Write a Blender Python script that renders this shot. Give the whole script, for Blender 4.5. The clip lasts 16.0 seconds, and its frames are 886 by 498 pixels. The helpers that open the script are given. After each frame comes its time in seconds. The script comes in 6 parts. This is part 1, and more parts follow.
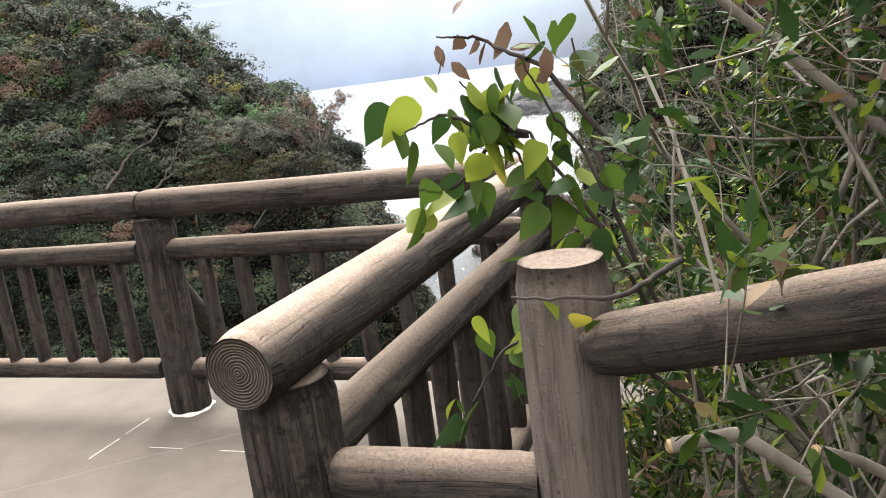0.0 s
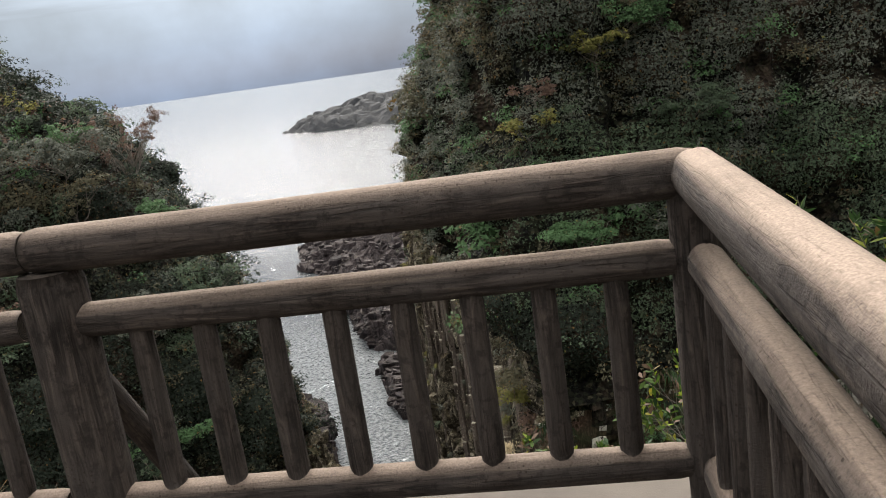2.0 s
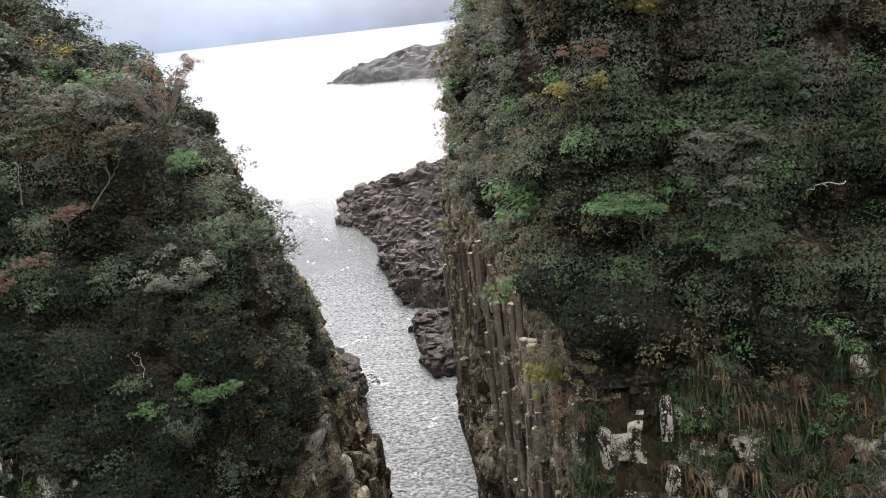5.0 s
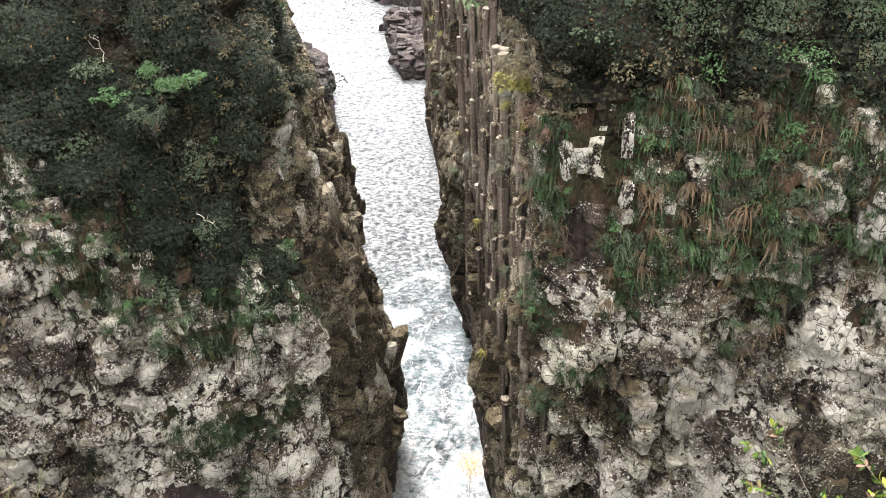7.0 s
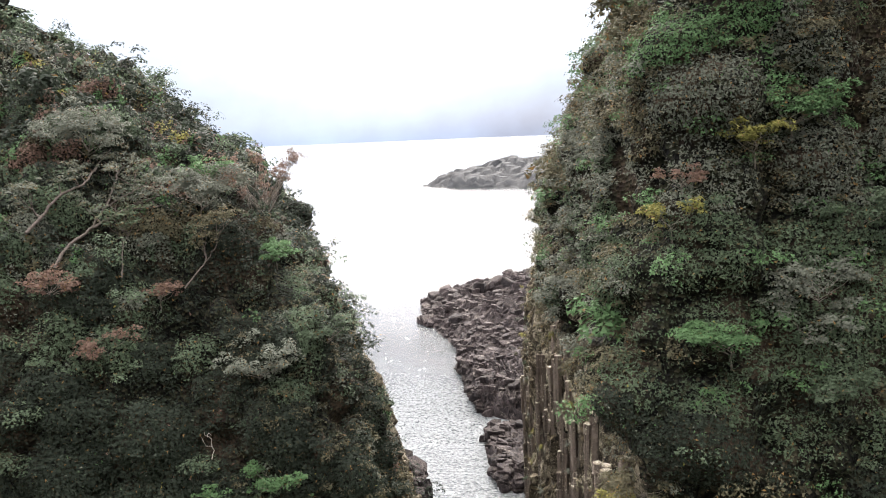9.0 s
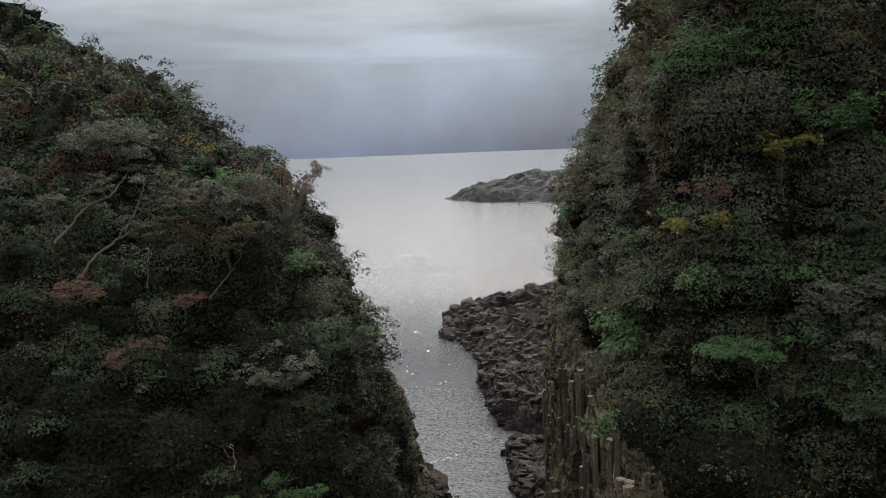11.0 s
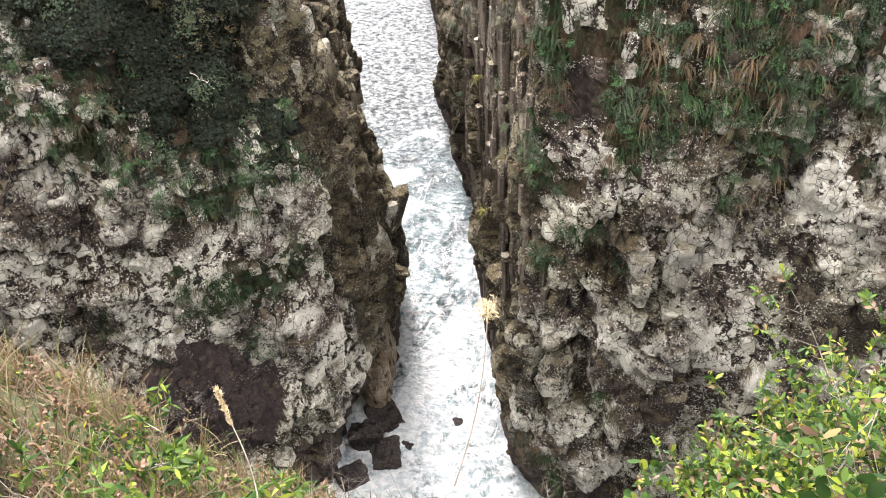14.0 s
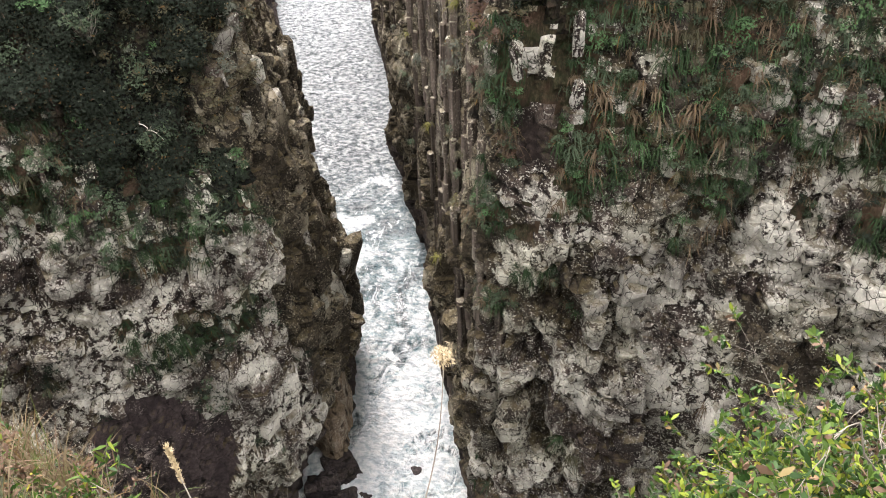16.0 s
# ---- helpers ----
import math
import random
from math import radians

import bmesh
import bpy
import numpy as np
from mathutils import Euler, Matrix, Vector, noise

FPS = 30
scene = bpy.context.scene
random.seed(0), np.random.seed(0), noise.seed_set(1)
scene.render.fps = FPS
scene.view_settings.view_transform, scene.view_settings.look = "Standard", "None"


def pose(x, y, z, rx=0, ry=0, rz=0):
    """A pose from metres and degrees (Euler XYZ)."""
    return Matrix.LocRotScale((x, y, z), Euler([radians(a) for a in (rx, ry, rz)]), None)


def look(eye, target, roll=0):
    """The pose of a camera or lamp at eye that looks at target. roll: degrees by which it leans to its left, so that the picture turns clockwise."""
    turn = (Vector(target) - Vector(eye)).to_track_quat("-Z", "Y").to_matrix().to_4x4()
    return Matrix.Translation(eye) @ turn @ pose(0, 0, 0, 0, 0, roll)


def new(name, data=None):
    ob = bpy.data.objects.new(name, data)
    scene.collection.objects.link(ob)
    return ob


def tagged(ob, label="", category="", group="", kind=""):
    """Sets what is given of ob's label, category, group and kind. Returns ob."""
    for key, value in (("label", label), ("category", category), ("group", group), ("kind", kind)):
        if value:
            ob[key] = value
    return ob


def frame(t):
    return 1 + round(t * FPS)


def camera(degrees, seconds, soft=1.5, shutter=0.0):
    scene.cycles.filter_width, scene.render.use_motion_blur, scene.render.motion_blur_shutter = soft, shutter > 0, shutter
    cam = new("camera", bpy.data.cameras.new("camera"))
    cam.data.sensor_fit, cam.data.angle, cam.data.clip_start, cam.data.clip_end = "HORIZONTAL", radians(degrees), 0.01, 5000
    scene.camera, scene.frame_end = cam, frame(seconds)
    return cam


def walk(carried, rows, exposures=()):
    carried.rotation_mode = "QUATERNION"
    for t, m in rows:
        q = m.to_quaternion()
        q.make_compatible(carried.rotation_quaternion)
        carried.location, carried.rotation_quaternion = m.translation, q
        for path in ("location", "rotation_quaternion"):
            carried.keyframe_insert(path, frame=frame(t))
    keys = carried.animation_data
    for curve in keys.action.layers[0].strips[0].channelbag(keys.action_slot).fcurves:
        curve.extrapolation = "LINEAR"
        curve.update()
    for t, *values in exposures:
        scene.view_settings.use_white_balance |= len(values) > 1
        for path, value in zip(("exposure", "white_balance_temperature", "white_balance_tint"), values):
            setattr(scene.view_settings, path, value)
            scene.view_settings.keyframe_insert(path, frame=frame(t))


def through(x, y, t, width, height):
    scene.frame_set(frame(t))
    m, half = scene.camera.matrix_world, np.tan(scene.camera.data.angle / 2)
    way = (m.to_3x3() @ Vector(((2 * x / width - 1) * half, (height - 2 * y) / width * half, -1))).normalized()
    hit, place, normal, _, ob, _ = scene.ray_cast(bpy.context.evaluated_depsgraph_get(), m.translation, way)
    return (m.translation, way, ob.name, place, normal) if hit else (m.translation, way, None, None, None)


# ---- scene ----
cam = camera(56.04, 16.0, soft=1.0)
ROWS = [
    (0, 0.801, -0.936, 1.479, 77.83, 7.42, 19.54),
    (0.5, 0.451, -0.793, 1.475, 78.64, 8.24, 16.93),
    (1, 0.186, -0.571, 1.423, 79.67, 9, 15.12),
    (1.5, -0.055, -0.269, 1.425, 78.4, 9.2, 11.15),
    (2, -0.348, 0.017, 1.423, 77.01, 8.22, 6.82),
    (2.5, -0.472, 0.332, 1.404, 76.06, 7.09, 3.43),
    (3, -0.587, 0.664, 1.42, 78.21, 8.36, 1.82),
    (3.2, -0.64, 0.8, 1.4, 79.85, 9.12, 1.78),
    (4.2, -0.6, 1.72, 1.5, 76.22, 7.87, 6.01),
    (5.3, -0.507, 2.557, 1.42, 72.21, 6.22, 10.87),
    (5.5, -0.509, 2.577, 1.426, 69.75, 5.8, 11.05),
    (6, -0.478, 2.586, 1.453, 61.81, 4.63, 11.56),
    (6.5, -0.489, 2.603, 1.48, 54.06, 4.06, 10.52),
    (7, -0.503, 2.616, 1.487, 54.15, 2.42, 9.58),
    (7.5, -0.516, 2.628, 1.474, 64.86, 2.72, 11.28),
    (8, -0.548, 2.634, 1.473, 73.66, 2.05, 13.78),
    (8.5, -0.548, 2.622, 1.467, 78.7, 2.23, 15.44),
    (10.8, -0.601, 2.611, 1.476, 86.6, 2.23, 18.86),
    (11, -0.593, 2.608, 1.47, 83.17, 2.29, 18.27),
    (11.5, -0.584, 2.596, 1.474, 75.79, 2.19, 16.28),
    (12, -0.579, 2.549, 1.422, 70.94, 2.53, 13.66),
    (12.5, -0.581, 2.54, 1.407, 63.52, 2.48, 11.82),
    (13, -0.576, 2.596, 1.422, 55.75, 2.19, 11.37),
    (13.5, -0.57, 2.603, 1.431, 49.55, 3.09, 10.59),
    (14, -0.565, 2.611, 1.422, 44.47, 2.9, 9.12),
    (14.5, -0.564, 2.616, 1.419, 42.66, 1.77, 7.7),
    (15, -0.564, 2.617, 1.419, 43.82, 0.72, 6.24),
    (15.5, -0.564, 2.617, 1.42, 45.23, 1.03, 5.39),
    (16, -0.564, 2.616, 1.422, 47.52, 1.59, 6.03),
]

EXPOSURES = [(0.0, 0.9, 6500, 11.0), (0.6, 0.8, 6500, 11.0), (1.2, 0.3, 6500, 11.0), (1.6, 0.1, 6500, 11.0), (3.2, 0.66, 6500, 11.0), (5.3, 0.95, 6500, 15.0),
             (6.2, 1.7, 6500, 15.0), (6.8, 1.83, 6500, 15.0), (7.5, 2.05, 6500, 15.0), (8.5, 1.35, 6500, 15.0), (9.6, 0.9, 6500, 13.4), (10.7, -0.65, 6500, 11.5),
             (11.0, -0.5, 6500, 12.0), (11.3, 0.45, 6500, 12.0), (11.5, 1.12, 6500, 12.0), (12.5, 1.75, 6500, 16.5), (13.2, 2.1, 6500, 15.5), (14.0, 1.93, 6500, 15.5), (14.6, 1.86, 6500, 15.5), (15.0, 1.62, 6500, 15.5), (16.0, 1.53, 6500, 15.5)]     # seconds, stops, kelvin, tint
walk(cam, [(t, pose(x, y, z, rx, ry, rz)) for t, x, y, z, rx, ry, rz in ROWS], EXPOSURES)

SEA = -70.0
SUN_TURN, SUN_RISE = 19.0, 36.0      # degrees: left of straight ahead, above the horizon


# ---- light ----
def sky_world():
    w = bpy.data.worlds.new("world")
    scene.world = w
    w.use_nodes = True
    nt = w.node_tree
    nt.nodes.clear()
    N, L = nt.nodes.new, nt.links.new
    out, bg = N("ShaderNodeOutputWorld"), N("ShaderNodeBackground")
    sky = N("ShaderNodeTexSky")
    sky.sky_type, sky.sun_disc = "NISHITA", False
    sky.sun_elevation, sky.sun_rotation = radians(SUN_RISE), radians(-SUN_TURN)
    sky.air_density, sky.dust_density = 1.2, 2.0
    tc, sep = N("ShaderNodeTexCoord"), N("ShaderNodeSeparateXYZ")
    L(tc.outputs["Generated"], sep.inputs[0])
    # cloud sheet seen in perspective: direction divided by its height
    up = N("ShaderNodeMath"); up.operation = "MAXIMUM"; up.inputs[1].default_value = 0.10
    L(sep.outputs["Z"], up.inputs[0])
    div = N("ShaderNodeVectorMath"); div.operation = "DIVIDE"
    comb = N("ShaderNodeCombineXYZ")
    for k in range(3):
        L(up.outputs[0], comb.inputs[k])
    L(tc.outputs["Generated"], div.inputs[0]); L(comb.outputs[0], div.inputs[1])
    n1 = N("ShaderNodeTexNoise"); n1.inputs["Scale"].default_value = 0.33; n1.inputs["Detail"].default_value = 7; n1.inputs["Roughness"].default_value = 0.55
    L(div.outputs[0], n1.inputs["Vector"])
    n2 = N("ShaderNodeTexNoise"); n2.inputs["Scale"].default_value = 2.6; n2.inputs["Detail"].default_value = 5
    mp = N("ShaderNodeMapping"); mp.inputs["Scale"].default_value = (1, 1, 3.5)
    L(tc.outputs["Generated"], mp.inputs["Vector"]); L(mp.outputs[0], n2.inputs["Vector"])
    # brightness of the cloud: dark bank low down, bright higher up and towards the hidden sun
    sund = Vector((-math.sin(radians(SUN_TURN)) * math.cos(radians(SUN_RISE)), math.cos(radians(SUN_TURN)) * math.cos(radians(SUN_RISE)), math.sin(radians(SUN_RISE))))
    dot = N("ShaderNodeVectorMath"); dot.operation = "DOT_PRODUCT"; dot.inputs[1].default_value = sund
    L(tc.outputs["Generated"], dot.inputs[0])
    glow = N("ShaderNodeMapRange"); glow.inputs["From Min"].default_value = 0.62; glow.inputs["From Max"].default_value = 1.0
    L(dot.outputs["Value"], glow.inputs["Value"])
    ramp = N("ShaderNodeValToRGB")
    L(sep.outputs["Z"], ramp.inputs[0])
    cr = ramp.color_ramp
    cr.elements[0].position, cr.elements[0].color = 0.0, (0.072, 0.108, 0.164, 1)
    cr.elements[1].position, cr.elements[1].color = 0.5, (2.15, 2.12, 2.05, 1)
    for p, c in ((0.05, (0.080, 0.114, 0.163, 1)), (0.09, (0.115, 0.148, 0.19, 1)), (0.14, (0.165, 0.195, 0.23, 1)), (0.235, (0.38, 0.395, 0.415, 1))):
        e = cr.elements.new(p); e.color = c
    cl = N("ShaderNodeMapRange"); cl.inputs["From Min"].default_value = 0.35; cl.inputs["From Max"].default_value = 0.68
    cl.inputs["To Min"].default_value = 0.70; cl.inputs["To Max"].default_value = 1.5
    L(n1.outputs["Fac"], cl.inputs["Value"])
    cl2 = N("ShaderNodeMapRange"); cl2.inputs["From Min"].default_value = 0.3; cl2.inputs["From Max"].default_value = 0.7
    cl2.inputs["To Min"].default_value = 0.82; cl2.inputs["To Max"].default_value = 1.18
    L(n2.outputs["Fac"], cl2.inputs["Value"])
    m1 = N("ShaderNodeMath"); m1.operation = "MULTIPLY"
    L(cl.outputs[0], m1.inputs[0]); L(cl2.outputs[0], m1.inputs[1])
    g1 = N("ShaderNodeMath"); g1.operation = "MULTIPLY_ADD"; g1.inputs[1].default_value = 3.0; g1.inputs[2].default_value = 1.0
    L(glow.outputs[0], g1.inputs[0])
    m2 = N("ShaderNodeMath"); m2.operation = "MULTIPLY"
    L(m1.outputs[0], m2.inputs[0]); L(g1.outputs[0], m2.inputs[1])
    cloud = N("ShaderNodeVectorMath"); cloud.operation = "SCALE"
    L(ramp.outputs["Color"], cloud.inputs[0]); L(m2.outputs[0], cloud.inputs["Scale"])
    dim = N("ShaderNodeVectorMath"); dim.operation = "SCALE"; dim.inputs["Scale"].default_value = 0.08
    L(sky.outputs[0], dim.inputs[0])
    mix = N("ShaderNodeMix"); mix.data_type = "RGBA"; mix.inputs["Factor"].default_value = 0.86
    L(dim.outputs[0], mix.inputs["A"]); L(cloud.outputs[0], mix.inputs["B"])
    L(mix.outputs["Result"], bg.inputs["Color"])
    bg.inputs["Strength"].default_value = 1.0
    L(bg.outputs[0], out.inputs[0])
    return sund


SUN_DIR = sky_world()
sun = new("sun", bpy.data.lights.new("sun", "SUN"))
sun.data.energy, sun.data.angle, sun.data.color = 1.7, radians(14), (1.0, 0.93, 0.82)
sun.matrix_world = look((0, 0, 60), Vector((0, 0, 60)) - SUN_DIR)


# ---- materials ----
class Mat:
    """A principled material with short calls for its nodes."""

    def __init__(self, name, rough=0.8, metal=0.0, spec=0.4):
        self.m = bpy.data.materials.new(name)
        self.m.use_nodes = True
        self.nt = self.m.node_tree
        self.b = self.nt.nodes["Principled BSDF"]
        self.b.inputs["Roughness"].default_value = rough
        self.b.inputs["Metallic"].default_value = metal
        self.b.inputs["Specular IOR Level"].default_value = spec
        self.tc = self.nt.nodes.new("ShaderNodeTexCoord")

    def n(self, kind, **kw):
        node = self.nt.nodes.new(kind)
        for k, v in kw.items():
            node.inputs[k].default_value = v
        return node

    def link(self, a, b):
        self.nt.links.new(a, b)

    def coords(self, scale=(1, 1, 1), space="Object", turn=(0, 0, 0)):
        mp = self.n("ShaderNodeMapping", Scale=scale, Rotation=turn)
        self.link(self.tc.outputs[space], mp.inputs["Vector"])
        return mp.outputs[0]

    def noise(self, scale, detail=5.0, rough=0.55, vec=None, distortion=0.0):
        t = self.n("ShaderNodeTexNoise", Scale=scale, Detail=detail, Roughness=rough, Distortion=distortion)
        self.link(vec if vec is not None else self.tc.outputs["Object"], t.inputs["Vector"])
        return t.outputs["Fac"]

    def voronoi(self, scale, feature="F1", vec=None, rand=1.0):
        t = self.n("ShaderNodeTexVoronoi", Scale=scale, Randomness=rand)
        t.feature = feature
        self.link(vec if vec is not None else self.tc.outputs["Object"], t.inputs["Vector"])
        return t.outputs["Distance"]

    def ramp(self, fac, *stops):
        r = self.nt.nodes.new("ShaderNodeValToRGB")
        self.link(fac, r.inputs[0])
        els = r.color_ramp.elements
        for k, (p, c) in enumerate(stops):
            e = els[k] if k < 2 else els.new(p)
            e.position = p
            e.color = (*c, 1) if isinstance(c, tuple) else (c, c, c, 1)
        return r.outputs["Color"]

    def span(self, fac, a, b, c=0.0, d=1.0):
        r = self.n("ShaderNodeMapRange")
        for k, v in zip(("From Min", "From Max", "To Min", "To Max"), (a, b, c, d)):
            r.inputs[k].default_value = v
        self.link(fac, r.inputs["Value"])
        return r.outputs[0]

    def mix(self, fac, a, b, mode="MIX"):
        x = self.nt.nodes.new("ShaderNodeMix")
        x.data_type, x.blend_type = "RGBA", mode
        for key, v in (("Factor", fac), ("A", a), ("B", b)):
            if isinstance(v, bpy.types.NodeSocket):
                self.link(v, x.inputs[key])
            else:
                x.inputs[key].default_value = (*v, 1) if isinstance(v, tuple) else v
        return x.outputs["Result"]

    def math(self, op, a, b):
        x = self.nt.nodes.new("ShaderNodeMath")
        x.operation = op
        for k, v in enumerate((a, b)):
            if isinstance(v, bpy.types.NodeSocket):
                self.link(v, x.inputs[k])
            else:
                x.inputs[k].default_value = v
        return x.outputs[0]

    def done(self, color, bump=None, strength=0.4, dist=0.02, rough=None):
        if isinstance(color, tuple):
            self.b.inputs["Base Color"].default_value = (*color, 1)
        else:
            self.link(color, self.b.inputs["Base Color"])
        if bump is not None:
            bp = self.n("ShaderNodeBump", Strength=strength, Distance=dist)
            self.link(bump, bp.inputs["Height"])
            self.link(bp.outputs[0], self.b.inputs["Normal"])
        if rough is not None:
            self.link(rough, self.b.inputs["Roughness"])
        return self.m


def log_material(name="log_concrete", lit_top=0.85, sand=0.95, open_light=0.0):
    """Brown-grey cast concrete made to look like bark-stripped logs. Upward faces are paler: dust, with sunlight
    painted in.
    """
    a = Mat(name, 0.88, spec=0.12)
    along = a.coords((27, 27, 2.4))
    grain = a.noise(1.0, 7, 0.68, along, 2.0)
    fine = a.span(a.noise(150, 4, 0.7), 0.3, 0.7)
    stain = a.noise(3.2, 4, 0.6)
    tone = a.ramp(grain, (0.34, (0.010, 0.008, 0.007)), (0.70, (0.098, 0.077, 0.064)), (0.52, (0.047, 0.038, 0.033)))
    lines = a.span(a.noise(1.0, 4, 0.55, a.coords((50, 50, 3.0)), 1.6), 0.36, 0.45)
    tone = a.mix(a.math("MAXIMUM", lines, 0.45), (0.012, 0.009, 0.008), tone)
    tone = a.mix(a.span(stain, 0.42, 0.7, 0, 0.45), tone, (0.070, 0.063, 0.059))
    blotch = a.math("MULTIPLY", a.span(a.noise(26, 5, 0.65), 0.52, 0.62), 0.7)
    tone = a.mix(blotch, tone, (0.014, 0.011, 0.010))
    tone = a.mix(a.span(a.noise(1.6, 3), 0.4, 0.6, 0, 0.4), tone, (0.085, 0.073, 0.066))
    if open_light:        # lighter for open light, painted in with the grain still showing
        tone = a.mix(a.span(grain, 0.30, 0.55, open_light * 0.4, open_light), tone, (0.19, 0.158, 0.140))
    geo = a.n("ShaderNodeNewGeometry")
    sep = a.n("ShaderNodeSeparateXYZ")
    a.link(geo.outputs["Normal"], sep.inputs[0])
    # Sandy dust mixed with painted sunlight, strongest on the flank rail.
    dust_sun = a.math("MULTIPLY", a.span(sep.outputs["Z"], 0.45, 0.95, 0, lit_top), a.span(a.noise(9, 5, 0.6), 0.25, 0.5, 0.75, 1))
    tone = a.mix(dust_sun, tone, a.mix(fine, tuple(v * sand for v in (0.165, 0.128, 0.102)), tuple(v * sand for v in (0.325, 0.252, 0.20))))
    pits = a.span(a.voronoi(75), 0.05, 0.22)
    pocks = a.math("MULTIPLY", a.span(a.voronoi(62), 0.26, 0.16), a.span(a.noise(7, 4), 0.46, 0.58))
    tone = a.mix(a.math("MULTIPLY", pocks, a.span(dust_sun, 0.3, 0.8, 0.75, 0.15)), tone, (0.03, 0.022, 0.018))
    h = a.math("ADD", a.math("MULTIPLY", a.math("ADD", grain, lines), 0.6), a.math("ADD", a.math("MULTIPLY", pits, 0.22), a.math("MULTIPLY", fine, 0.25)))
    h = a.math("MULTIPLY", h, a.span(dust_sun, 0.2, 0.9, 1.0, 0.30))
    return a.done(tone, h, 0.75, 0.013)


def ring_material():
    a = Mat("log_end", 0.85, spec=0.25)
    d = a.noise(8, 3)
    w = a.n("ShaderNodeTexWave", Scale=58.0, Distortion=3.2, Detail=2.0)
    w.wave_type, w.rings_direction = "RINGS", "Z"
    w.inputs["Detail Scale"].default_value = 1.2
    a.link(a.tc.outputs["Object"], w.inputs["Vector"])
    col = a.ramp(w.outputs["Fac"], (0.15, (0.026, 0.021, 0.018)), (0.85, (0.125, 0.100, 0.080)))
    col = a.mix(a.span(d, 0.4, 0.7, 0, 0.7), col, (0.045, 0.036, 0.031))
    return a.done(col, w.outputs["Fac"], 0.8, 0.004)


def concrete_material():
    a = Mat("deck_concrete", 0.85, spec=0.3)
    big, mid, fine = a.noise(0.7, 5), a.noise(5, 6, 0.65), a.noise(160, 3)
    c = a.ramp(mid, (0.3, (0.075, 0.062, 0.052)), (0.72, (0.130, 0.108, 0.088)))
    c = a.mix(a.span(big, 0.4, 0.66, 0, 0.6), c, (0.175, 0.148, 0.122))
    c = a.mix(a.span(fine, 0.35, 0.7, 0, 0.35), c, (0.12, 0.105, 0.092))
    crack = a.span(a.voronoi(0.23, "DISTANCE_TO_EDGE", a.mix(0.1, a.coords(), a.noise(2.5, 4, 0.6))), 0.0, 0.0022)
    c = a.mix(crack, (0.13, 0.11, 0.10), c)
    return a.done(c, a.math("ADD", fine, a.math("MULTIPLY", crack, 0.8)), 0.3, 0.004)


def mortar_material():
    a = Mat("pale_mortar", 0.9)
    return a.done(a.ramp(a.noise(30, 5), (0.3, (0.42, 0.40, 0.38)), (0.7, (0.68, 0.66, 0.63))), a.noise(60, 4), 0.5, 0.004)


